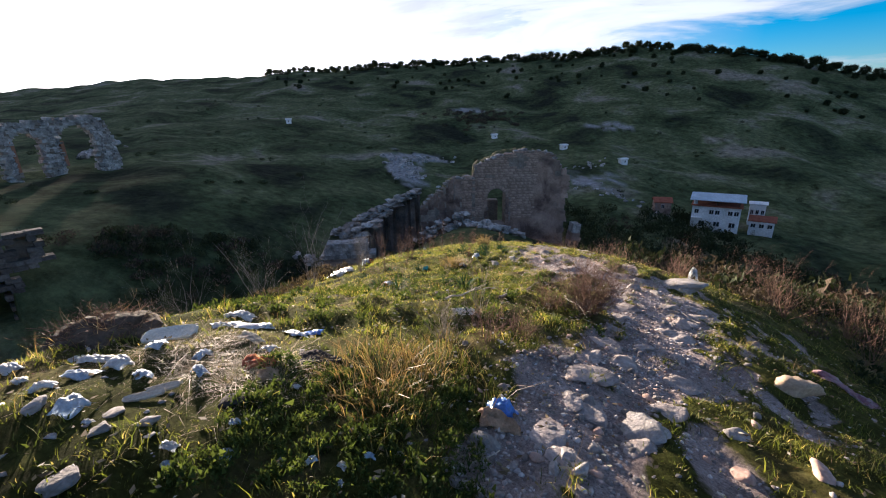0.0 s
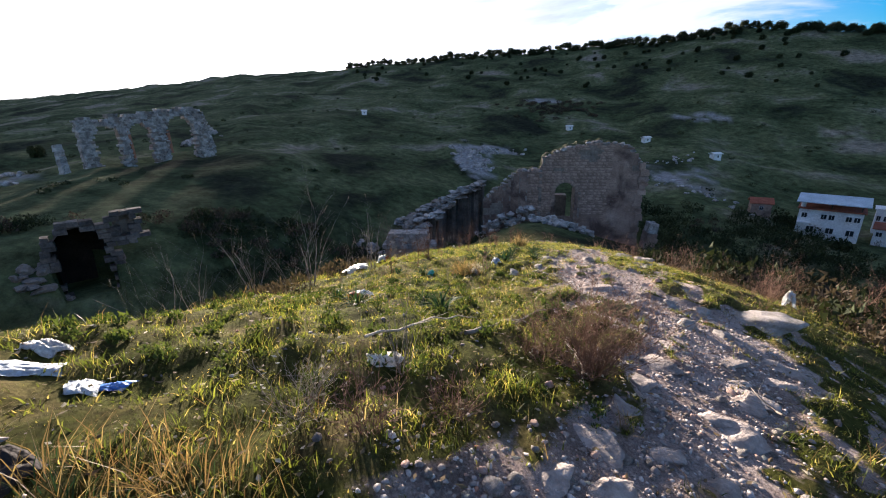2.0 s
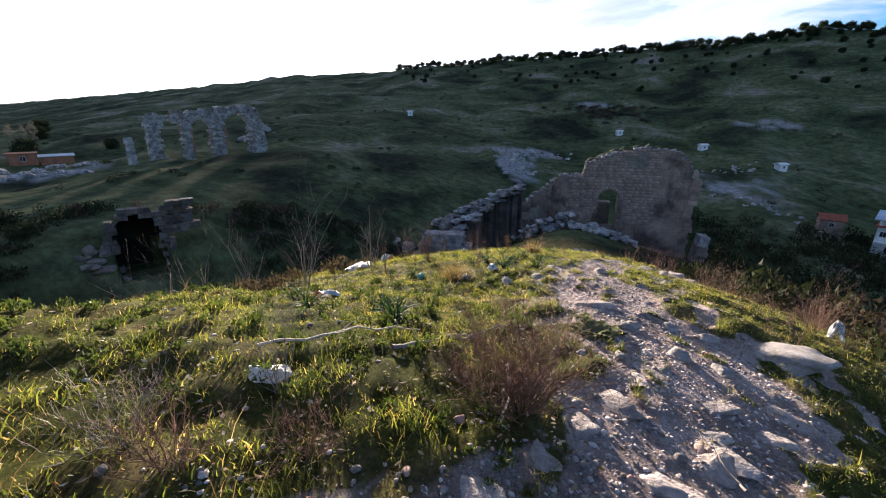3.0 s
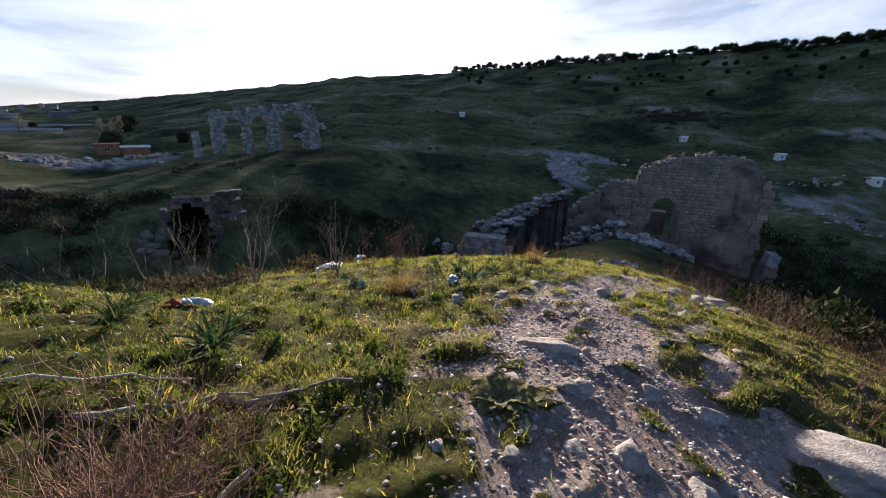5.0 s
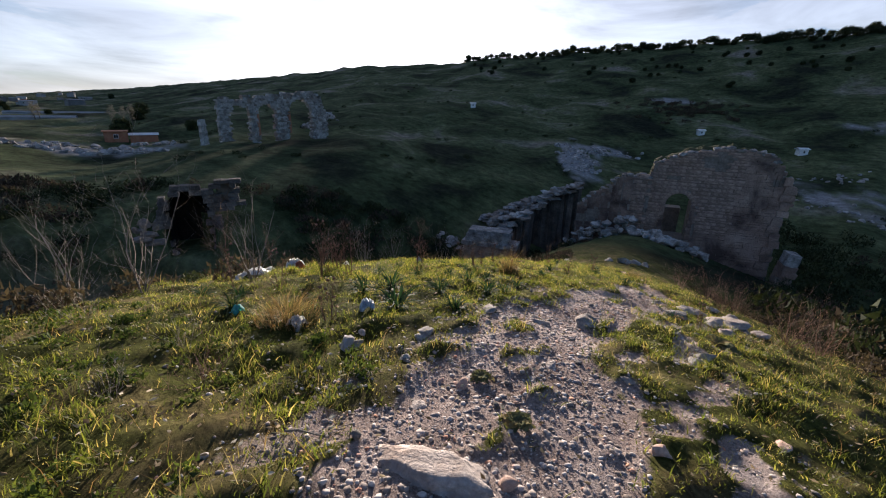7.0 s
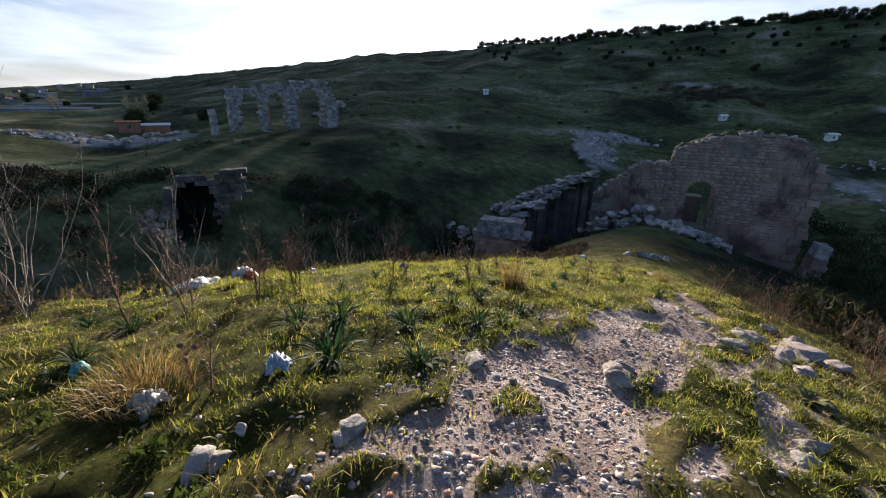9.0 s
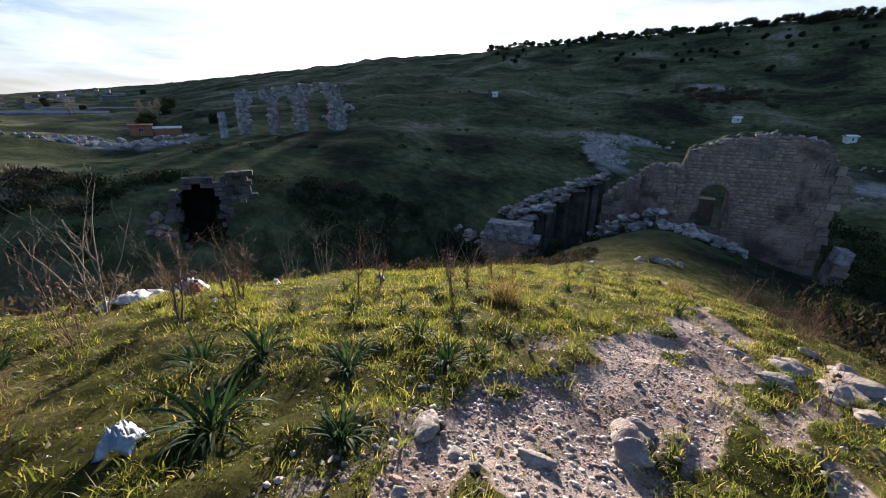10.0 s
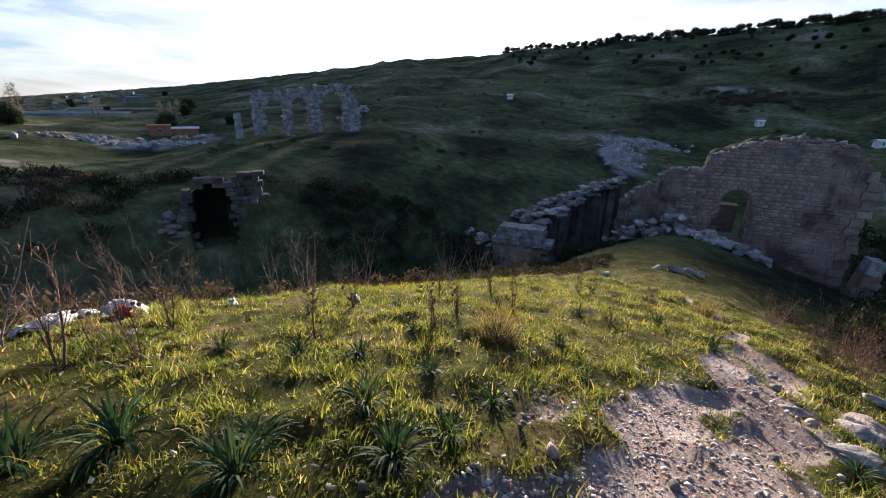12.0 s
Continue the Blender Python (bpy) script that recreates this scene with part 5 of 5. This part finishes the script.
def asphodel(seed, x, y, wide, label="clump of dark green strap-shaped asphodel leaves"):
    rng = random.Random(seed)
    s = wide / 0.5 * 0.56
    ob = thing("asphodel_clump", on(x, y, 0.01, rng.uniform(0, 360)), label, "plant", "asphodel clumps in the turf")
    for k in range(rng.randint(50, 64)):
        q = s * rng.uniform(0.65, 1.2)
        r = rng.random() ** 0.7 * 0.09 * s
        a = rng.uniform(0, 2 * math.pi)
        m = Matrix.Translation((math.cos(a) * r, math.sin(a) * r, 0)) @ Matrix.Rotation(a + rng.gauss(0, 0.5), 4, "Z") @ Matrix.Rotation(rng.gauss(-0.05, 0.22), 4, "Y") @ Matrix.Diagonal((q, q * rng.uniform(0.9, 1.3), q, 1))
        link("leaf", LEAVES[rng.randrange(10)], ob, m=m)
    return ob


for k, (x, y, w) in enumerate(((0.46, 5.72, 0.72), (-0.55, 5.6, 0.6), (-0.95, 5.95, 0.5), (0.15, 6.1, 0.45), (1.13, 9.62, 0.78), (1.73, 9.92, 0.5), (-0.48, 8.73, 0.5), (-1.2, 9.37, 0.55), (-1.9, 9.3, 0.5), (1.75, 11.05, 0.55), (1.12, 10.7, 0.5), (1.26, 10.5, 0.55), (0.63, 10.3, 0.6), (0.39, 9.98, 0.62), (1.36, 11.28, 0.5), (1.87, 11.42, 0.48))):
    asphodel(500 + k, x, y, w)
for k, (x, y, w) in enumerate(((-0.3, 11.35, 0.42), (1.38, 11.99, 0.38), (0.75, 12.66, 0.34), (1.43, 13.25, 0.42), (2.41, 12.81, 0.36), (3.57, 15.47, 0.55), (1.94, 11.92, 0.42), (0.3, 11.64, 0.4), (0.77, 11.88, 0.4), (4.35, 13.3, 0.38), (2.05, 13.4, 0.36), (2.9, 15.6, 0.45), (1.9, 15.2, 0.44), (0.9, 14.6, 0.4), (2.7, 18.2, 0.5), (1.7, 17.6, 0.5), (-0.7, 12.6, 0.36), (0.0, 13.4, 0.36))):
    asphodel(540 + k, x, y, w)


def mullein(seed, x, y, wide, label):
    rng = random.Random(seed)
    ob = thing("mullein_rosette", on(x, y, 0.0, rng.uniform(0, 360)), label, "plant")
    for k in range(24):
        ring = k / 24
        length = wide * 0.5 * (1.05 - 0.55 * ring) * rng.uniform(0.85, 1.15)
        width = length * 0.27
        rise = 0.15 + 0.95 * ring
        vs, fs = [], []
        nx, ny = 9, 5
        for i in range(nx):
            t = i / (nx - 1)
            a = rise - 0.9 * t
            px, pz = length * t, length * (math.sin(rise) * t - 0.5 * t * t * (0.6 + 0.3 * rng.random()))
            w = width * (0.25 + 1.5 * t if t < 0.5 else 1.0) * math.sqrt(max(0.0, 1 - max(0, t - 0.45) ** 2 / 0.31))
            for j in range(ny):
                s = j / (ny - 1) * 2 - 1
                vs.append((px, s * w, max(0.006, pz + 0.03) + abs(s) * w * 0.3 + 0.006 * math.sin(9 * t + 3 * s + k)))
        fs = [(i * ny + j, (i + 1) * ny + j, (i + 1) * ny + j + 1, i * ny + j + 1) for i in range(nx - 1) for j in range(ny - 1)]
        lf = link("leaf", mesh_of("leaf", vs, fs, M_MULL, True), ob)
        lf.matrix_basis = Matrix.Rotation(k * 2.4 + rng.uniform(-0.2, 0.2), 4, "Z")
    return ob


mullein(1, 2.55, 6.25, 0.62, "broad felted grey-green mullein rosette beside the path")
mullein(2, 4.8, 12.24, 0.5, "ragged felted mullein rosette among stones")
mullein(3, 2.92, 8.2, 0.22, "small felted mullein rosette on the path")
mullein(4, 2.51, 8.63, 0.2, "small felted mullein rosette in gravel")

bush("dry_bush", 1, on(1.95, 4.36), 0.68, 1.0, 56, [8, 4], M_BROWN, "dense reddish brown leafless bush beside the path", radius=0.005)
bush("dry_bush", 2, on(0.55, 3.11), 0.42, 1.0, 16, [6, 3], M_BROWN, "low tangle of brown dead twigs in the grass", radius=0.004)
bush("dry_bush", 3, on(0.54, 3.81), 0.6, 0.4, 12, [2], M_TWIG, "upright dark thin-stemmed shrub in the turf", radius=0.004, bend=0.07)
bush("dry_bush", 4, on(1.51, 5.16), 0.3, 1.2, 20, [5, 2], M_BROWN, "low reddish brown scrub in the grass", radius=0.003)


def straw_clump(seed, x, y, wide, tall, n, label):
    rng = np.random.RandomState(seed)
    a = rng.uniform(0, 6.3, n)
    r = wide * 0.5 * rng.uniform(0, 1, n) ** 0.7
    ob = thing("dry_grass_clump", on(x, y), label, "grass")
    for name, mat, share, high in (("dry_tuft", M_STRAW, 0.65, 1.0), ("green_tuft", M_ASPH, 0.35, 0.6)):
        m = rng.uniform(0, 1, n) < share
        k = int(m.sum())
        px, py = np.cos(a[m]) * r[m], np.sin(a[m]) * r[m]
        pz = ground_z(px + x, py + y) - gz(x, y)
        h = tall * high * rng.uniform(0.4, 1.15, k) * (1.1 - 0.6 * (r[m] / (wide * 0.5)) ** 2)
        out = a[m] + rng.normal(scale=0.9, size=k)
        l = h * rng.uniform(0.3, 1.7, k)
        s = rng.uniform(0, 6.3, k)
        w = rng.uniform(0.0012, 0.003, k)
        base = np.stack([px, py, pz - 0.01], -1)
        side = np.stack([np.cos(s) * w, np.sin(s) * w, 0 * w], -1)
        bend = np.stack([np.cos(out) * l, np.sin(out) * l, 0 * l], -1)
        up = np.stack([0 * h, 0 * h, h], -1)
        rows = [base - side, base + side, base + up * 0.6 + bend * 0.25 - side, base + up * 0.6 + bend * 0.25 + side, base + up * 0.95 + bend * 0.75]
        co = np.stack(rows, 1).reshape(-1, 3)
        q = np.arange(k)[:, None] * 5
        tagged(link(name, array_mesh(name, co, np.concatenate([q + [0, 1, 3], q + [0, 3, 2], q + [2, 3, 4]], 0), mat), ob), kind="stuff")
    return ob


straw_clump(1, -0.28, 2.3, 0.85, 0.27, 560, "tall tawny dry grass clump with a dark green base")
straw_clump(2, 0.06, 2.5, 0.55, 0.27, 240, "tawny dry grass clump beside the path")
straw_clump(3, -0.22, 1.88, 0.6, 0.17, 300, "trampled dry grass clump")
straw_clump(4, 1.49, 13.11, 0.4, 0.42, 500, "tall dry rushy grass tuft in the turf")
straw_clump(5, 3.92, 19.65, 0.8, 0.3, 500, "dry grass tuft beside the path end")
straw_clump(6, 0.38, 8.71, 0.6, 0.3, 900, "dry grass tuft in the turf")
bush("dry_bush", 12, on(1.53, 4.58), 0.4, 1.2, 24, [6, 3], M_BROWN, "low brown dead scrub beside the path", radius=0.004)
bush("dry_bush", 14, on(0.94, 3.47), 0.3, 1.3, 22, [5, 3], M_BROWN, "low dark dead scrub beside the path", radius=0.0035)
bush("dry_bush", 15, on(0.14, 3.17), 0.35, 1.2, 18, [5, 3], M_TWIG, "tangle of grey dead stalks in the grass", radius=0.003)
bush("dry_bush", 16, on(0.85, 7.54), 0.3, 1.3, 14, [4, 2], M_BROWN, "low brown dead twigs in the turf", radius=0.003)

# leafless shrubs along the edge of the gorge
edge = ((-3.2, 9.2, 2.0), (-4.4, 8.8, 1.8), (-2.2, 10.4, 1.5), (-5.4, 7.6, 2.1), (-2.9, 14.4, 1.0), (-6.4, 9.4, 2.2), (-3.6, 16.8, 1.6), (-4.8, 15.2, 1.7), (-6.2, 13.2, 2.0), (-2.2, 20.5, 1.4), (-5.4, 18.0, 1.8), (-3.6, 21.0, 1.8), (-7.6, 15.6, 2.2), (-8.4, 11.6, 2.2), (-2.5, 25.5, 1.8))
for k, (x, y, h) in enumerate(edge):
    bush("bare_shrub", 30 + k, on(x, y), h, 0.4, 7, [4, 3], M_TWIG, "grey leafless shrub on the edge of the gorge", "shrub", 0.011, 0.13, "leafless shrubs along the gorge")
right = ((8.2, 8.5, 1.1), (9.0, 9.8, 1.2), (9.4, 7.4, 1.3), (10.2, 8.8, 1.2), (7.4, 11.5, 0.9), (8.4, 13.0, 1.1), (9.6, 11.8, 1.3), (6.6, 15.2, 0.9), (7.8, 16.8, 1.1), (6.2, 18.6, 1.0), (9.5, 15.0, 1.3), (5.4, 21.0, 1.0), (7.2, 21.5, 1.1))
for k, (x, y, h) in enumerate(right):
    bush("brown_shrub", 60 + k, on(x, y), h, 0.9, 16, [5, 2], M_BROWN, "reddish brown leafless shrub on the steep bank", "shrub", 0.007, 0.13, "brown shrubs on the bank")


def thistle(seed, x, y, h, bits=False):
    ob = bush("dead_thistle", seed, on(x, y), h, 0.12, 2, [14, 3], M_BROWN, "dead dark thistle stalk with dry side branches", "thistle", 0.011, 0.06, "dead thistles in the turf")
    rng = random.Random(seed)
    for k in range(6):
        bm = bmesh.new()
        bmesh.ops.create_icosphere(bm, subdivisions=2, radius=0.016)
        for v in bm.verts:
            v.co *= 1 + rng.uniform(-0.2, 0.25)
        bmesh.ops.translate(bm, vec=(rng.gauss(0, 0.05), rng.gauss(0, 0.05), h * rng.uniform(0.5, 0.92)), verts=bm.verts)
        part("seed_head", bm, M_BROWN, ob)
    return ob


for k, (x, y, h) in enumerate(((0.08, 12.03, 0.75), (-0.75, 10.47, 1.0), (-0.89, 10.75, 0.55), (-0.51, 10.84, 0.7), (-1.21, 11.36, 0.8), (0.7, 13.67, 0.45), (0.8, 13.0, 0.55), (-1.8, 11.98, 0.7), (-0.37, 12.98, 0.5), (2.32, 15.12, 0.5), (1.22, 14.36, 0.6), (-0.88, 9.76, 0.7), (-1.35, 9.45, 0.9), (0.76, 8.9, 0.5), (4.69, 13.19, 0.5), (1.56, 19.31, 0.7), (1.51, 17.22, 0.6), (0.48, 15.34, 0.6), (2.74, 17.16, 0.5), (-0.35, 14.96, 0.6))):
    thistle(300 + k, x, y, h)
bush("dry_bush", 9, on(5.88, 18.85), 1.0, 0.7, 9, [5, 3], M_BROWN, "dark bare twiggy bush beside the stony path", radius=0.006)


wrng = random.Random(21)
for k in range(46):
    y = wrng.uniform(7, 31)
    x = float(crest_x(np.array([y]))[0]) + wrng.uniform(-6.0, 5.5)
    if float(bare(np.array([x]), np.array([y]))[0]) < 0.3:
        bush("dry_weed", 700 + k, on(x, y), wrng.uniform(0.2, 0.5), wrng.uniform(0.3, 0.9), 6, [4, 2], M_BROWN if k % 3 else M_TWIG, "small brown dry weed in the turf", "weed", 0.0035, 0.12, "dry weeds on the spur")


def branch(seed, ax, ay, bx, by, r, mat, label, lift=0.03, twigs=3):
    rng = random.Random(seed)
    vs, fs = [], []
    n = 9
    pts = []
    for k in range(n + 1):
        t = k / n
        x, y = ax + (bx - ax) * t + rng.gauss(0, 0.02), ay + (by - ay) * t + rng.gauss(0, 0.02)
        pts.append(Vector((x, y, gz(x, y) + lift + 0.02 * math.sin(t * 7 + seed))))
    tube(vs, fs, pts, [r * (1 - 0.6 * k / n) for k in range(n + 1)], 6)
    for _ in range(twigs):
        grow(vs, fs, rng, pts[rng.randint(2, n - 1)], Vector((rng.gauss(0, 1), rng.gauss(0, 1), 0.25)).normalized(), 0.25, r * 0.4, 1, 0.15, [])
    return tagged(new("branch", mesh_of("branch", vs, fs, mat, True)), label, "branch")


branch(1, 0.85, 4.69, 1.67, 5.79, 0.022, M_TWIG, "grey dead branch lying in the grass")
branch(2, 0.89, 4.77, 1.5, 5.58, 0.014, M_TWIG, "thin grey dead branch lying in the grass")
branch(3, 1.8, 4.88, 1.87, 4.17, 0.014, M_WOOD, "pale forked dry branch under the bush", 0.06)
branch(4, 0.17, 4.06, 0.92, 5.26, 0.012, M_WOOD, "pale bent stick in the grass", 0.1)
branch(5, 2.76, 12.88, 3.09, 12.23, 0.006, M_WOOD, "thin pale stick on the path edge", 0.03, 0)
branch(6, 2.75, 13.41, 2.86, 13.12, 0.005, M_WOOD, "thin pale stick on the path edge", 0.05, 0)
branch(7, 1.85, 7.31, 2.11, 7.59, 0.006, M_TWIG, "short brown stick on bare soil", 0.02, 1)
branch(8, 1.32, 8.41, 1.72, 8.27, 0.006, M_TWIG, "short brown stick on bare soil", 0.02, 1)
branch(9, 0.18, 1.49, 0.5, 1.7, 0.006, M_WOOD, "short curved dry stalk beside the path", 0.02, 0)
branch(10, 3.15, 4.1, 3.0, 4.49, 0.008, M_TWIG, "dark twig standing by the path", 0.2, 3)


# ---- rubbish ----
def crumple(name, seed, x, y, w, d, high, mat, label, category="litter", turn=None, sharp=1.0, group=""):
    """A crumpled sheet with thickness that lies on the ground."""
    rng = random.Random(seed)
    turn = rng.uniform(0, 6.3) if turn is None else turn
    n = 22 if w > 0.25 else 14
    off = Vector((seed * 3.7, seed * 1.3, 0))
    spots = []
    for i in range(n):
        for j in range(n):
            u, v = i / (n - 1) - 0.5, j / (n - 1) - 0.5
            edge_cut = 1 - 0.28 * noise.noise(Vector((u * 3, v * 3, seed)))
            lx, ly = u * w * edge_cut, v * d * edge_cut
            fold = 1 - abs(noise.noise(Vector((u * 4, v * 4, 0)) * sharp + off)) * 2.2
            fold += 0.7 * (1 - abs(noise.noise(Vector((u * 9, v * 9, 2)) * sharp + off)) * 2.4) + 0.3 * noise.noise(Vector((u * 21, v * 21, 5)) + off)
            hump = max(0.0, 1 - (u * u + v * v) * 3.0) ** 0.6
            px, py = x + lx * math.cos(turn) - ly * math.sin(turn), y + lx * math.sin(turn) + ly * math.cos(turn)
            spots.append((px, py, 0.006 + max(0.0, high * hump * (0.35 + 0.45 * fold))))
    spots = np.array(spots)
    spots[:, 2] += ground_z(spots[:, 0], spots[:, 1])
    bm = bmesh.new()
    flat = [bm.verts.new(p) for p in spots.tolist()]
    grid = [flat[i * n:(i + 1) * n] for i in range(n)]
    for i in range(n - 1):
        for j in range(n - 1):
            bm.faces.new((grid[i][j], grid[i + 1][j], grid[i + 1][j + 1], grid[i][j + 1]))
    bmesh.ops.solidify(bm, geom=bm.faces[:], thickness=0.004)
    me = bpy.data.meshes.new(name)
    bm.to_mesh(me)
    bm.free()
    me.materials.append(mat)
    me.shade_smooth()
    return tagged(new(name, me), label, category, group)


def slab(name, x, y, w, d, h, mat, label, turn, category, tilt=3):
    bm = bmesh.new()
    rng = random.Random(int(x * 100))
    n = 20
    rings = []
    for z, k in ((0, 0.97), (h * 0.25, 1.0), (h * 0.8, 1.0), (h, 0.95)):
        rings.append([bm.verts.new((math.copysign(abs(math.cos(a)) ** 0.55, math.cos(a)) * w / 2 * k, math.copysign(abs(math.sin(a)) ** 0.55, math.sin(a)) * d / 2 * k, z + rng.uniform(-1, 1) * h * 0.05)) for a in (2 * math.pi * i / n for i in range(n))])
    for a, b in zip(rings, rings[1:]):
        for i in range(n):
            bm.faces.new((a[i], a[(i + 1) % n], b[(i + 1) % n], b[i]))
    bm.faces.new(rings[0][::-1])
    bm.faces.new(rings[-1])
    me = bpy.data.meshes.new(name)
    bm.to_mesh(me)
    bm.free()
    me.materials.append(mat)
    ob = new(name, me)
    ob.matrix_basis = pose(x, y, gz(x, y) + 0.01, tilt, 0, turn)
    return tagged(ob, label, category)


slab("foam_board", -1.83, 2.51, 0.36, 0.17, 0.03, M_FOAM, "dirty cream foam board lying on the rubbish", 14, "board", 8)
slab("plank", -1.44, 1.83, 0.2, 0.06, 0.015, M_WOOD, "weathered grey plank lying on straw", 28, "plank", 8)
slab("plank", -1.46, 1.74, 0.2, 0.055, 0.015, M_WOOD, "weathered grey plank lying on straw", 24, "plank", 8)
for k, (x, y, w, mat) in enumerate(((-2.06, 2.14, 0.2, M_WHITE), (-1.83, 2.04, 0.2, M_WHITE), (-1.95, 1.92, 0.22, M_PALEBLUE), (-1.78, 2.3, 0.18, M_PALEBLUE), (-1.53, 3.05, 0.4, M_PALEBLUE), (-1.29, 2.6, 0.2, M_FOAM), (-1.14, 3.04, 0.26, M_PALEBLUE), (-1.02, 3.12, 0.22, M_BLUE), (-2.3, 2.25, 0.12, M_WHITE), (-2.35, 2.45, 0.13, M_WHITE), (-1.75, 2.55, 0.14, M_WHITE), (-1.45, 2.25, 0.15, M_PALEBLUE), (-2.6, 2.1, 0.2, M_WHITE), (-1.35, 2.05, 0.13, M_PALEBLUE), (-1.12, 2.5, 0.16, M_WHITE), (-1.62, 1.95, 0.16, M_PALEBLUE), (-1.68, 1.57, 0.18, M_PALEBLUE), (-2.0, 1.75, 0.14, M_WHITE), (-1.7, 2.9, 0.18, M_WHITE))):
    crumple("plastic_bag", 10 + k, x, y, w * 0.8, w * 0.55, 0.04, mat, "crumpled pale plastic bag lying among rubbish", group="plastic bags on the rubbish heap")
crumple("cloth", 30, -1.03, 2.19, 0.19, 0.12, 0.06, M_ORANGE, "faded orange cloth crumpled on straw")
crumple("cloth", 31, -0.72, 2.4, 0.26, 0.2, 0.07, M_DARK, "dark crumpled cloth lying on straw")
crumple("plastic_sheet", 32, -0.97, 1.8, 0.22, 0.16, 0.04, M_DARK, "dark crumpled plastic sheet on the ground")
crumple("cloth", 33, -0.95, 2.07, 0.14, 0.11, 0.05, M_CARD, "dull brown cloth crumpled on straw")
crumple("cloth", 34, -1.12, 2.23, 0.1, 0.14, 0.06, M_ORANGE, "faded orange cloth crumpled on straw")
for k, (x, y, w) in enumerate(((-1.09, 1.39, 0.07), (-0.85, 1.4, 0.08), (-0.61, 1.4, 0.05), (-0.46, 1.4, 0.07), (-0.31, 1.39, 0.05), (-0.9, 1.59, 0.05), (-0.74, 1.98, 0.06), (-0.2, 1.46, 0.05), (-0.48, 1.5, 0.03), (-0.3, 1.3, 0.03), (-1.95, 1.35, 0.08), (-1.05, 1.3, 0.05), (-2.3, 1.9, 0.09), (-2.1, 1.6, 0.08), (-1.55, 1.5, 0.05))):
    crumple("plastic_scrap", 50 + k, x, y, w, w * 0.7, 0.025, M_PALEBLUE if k % 2 else M_WHITE, "small torn white plastic scrap in the grass", group="plastic scraps in the grass")
crumple("plastic_bag", 70, 0.52, 2.06, 0.19, 0.14, 0.1, M_BLUE, "crumpled bright blue plastic bag beside the path")
crumple("cardboard", 71, 0.49, 1.93, 0.27, 0.14, 0.06, M_CARD, "wet pale brown cardboard torn open beside the path", turn=0.1)
crumple("cloth", 72, 4.75, 3.85, 0.62, 0.2, 0.1, M_CLOTH, "crumpled pink and violet patterned cloth on the grass", turn=-0.3)
crumple("plastic_bag", 73, 0.55, 8.68, 0.2, 0.15, 0.1, M_WHITE, "crumpled white plastic bag in the turf")
crumple("plastic_bag", 74, 0.94, 9.32, 0.18, 0.15, 0.14, M_PALEBLUE, "pale blue plastic bag caught in asphodel leaves")
crumple("plastic_cup", 75, -0.3, 8.67, 0.13, 0.11, 0.1, M_CYAN, "crushed turquoise plastic cup in the turf")
crumple("plastic_sheet", 76, -2.98, 11.04, 1.0, 0.6, 0.16, M_WHITE, "torn white plastic sheet lying on the grass")
crumple("plastic_sheet", 77, -2.27, 11.4, 0.4, 0.3, 0.22, M_WHITE, "torn white plastic sheet caught on stalks")
crumple("cloth", 78, -2.09, 11.33, 0.18, 0.15, 0.16, M_ORANGE, "scrap of red cloth beside the white sheet")
crumple("cloth", 79, -0.89, 6.49, 0.32, 0.25, 0.1, M_PALEBLUE, "pale blue crumpled rag in the grass")
crumple("cloth", 80, -0.91, 6.31, 0.16, 0.14, 0.08, M_ORANGE, "small red rag in the grass")
crumple("plastic_bag", 81, -1.75, 3.3, 0.26, 0.18, 0.07, M_WHITE, "white plastic bag on the edge of the rubbish")
crumple("plastic_bag", 82, 7.6, 11.1, 0.28, 0.25, 0.4, M_WHITE, "white plastic bag caught on a brown shrub")
crumple("plastic_scrap", 83, -1.84, 12.37, 0.1, 0.09, 0.1, M_WHITE, "white plastic scrap caught in dry stalks")
crumple("plastic_scrap", 84, -0.55, 13.22, 0.16, 0.12, 0.16, M_FOAM, "pale plastic scrap caught in dry stalks")


def brush_heap():
    x, y = -2.45, 2.66
    ob = thing("brush_heap", on(x, y), "mound of dark cut brushwood and earth among rubbish", "heap")
    bm = bmesh.new()
    bmesh.ops.create_icosphere(bm, subdivisions=4, radius=1.0)
    for v in bm.verts:
        p = v.co * (1 + 0.25 * noise.noise(v.co * 2) + 0.12 * noise.noise(v.co * 7))
        v.co = (p.x * 0.36, p.y * 0.3, max(-0.12, p.z * 0.17 + 0.03 * noise.noise(v.co * 14)))
    part("earth", bm, M_HEAP, ob, smooth_on=True)
    rng = random.Random(2)
    for k in range(150):
        vs, fs = [], []
        a, t = rng.uniform(0, 6.3), rng.random() ** 0.5
        p = Vector((math.cos(a) * 0.36 * t, math.sin(a) * 0.3 * t, 0.17 * math.sqrt(max(0, 1 - t * t)) - 0.01))
        d = Vector((rng.gauss(0, 1), rng.gauss(0, 1), rng.uniform(-0.1, 0.4))).normalized()
        grow(vs, fs, rng, p, d, rng.uniform(0.1, 0.24), 0.003, 0, 0.15, [3])
        link("brushwood", mesh_of("brushwood", vs, fs, M_BROWN if k % 3 else M_STRAW, True), ob)


M_HEAP = surface("dark_heap_earth", (0.05, 0.04, 0.03), (0.13, 0.1, 0.075), 5, 40, relief=1.0)
brush_heap()
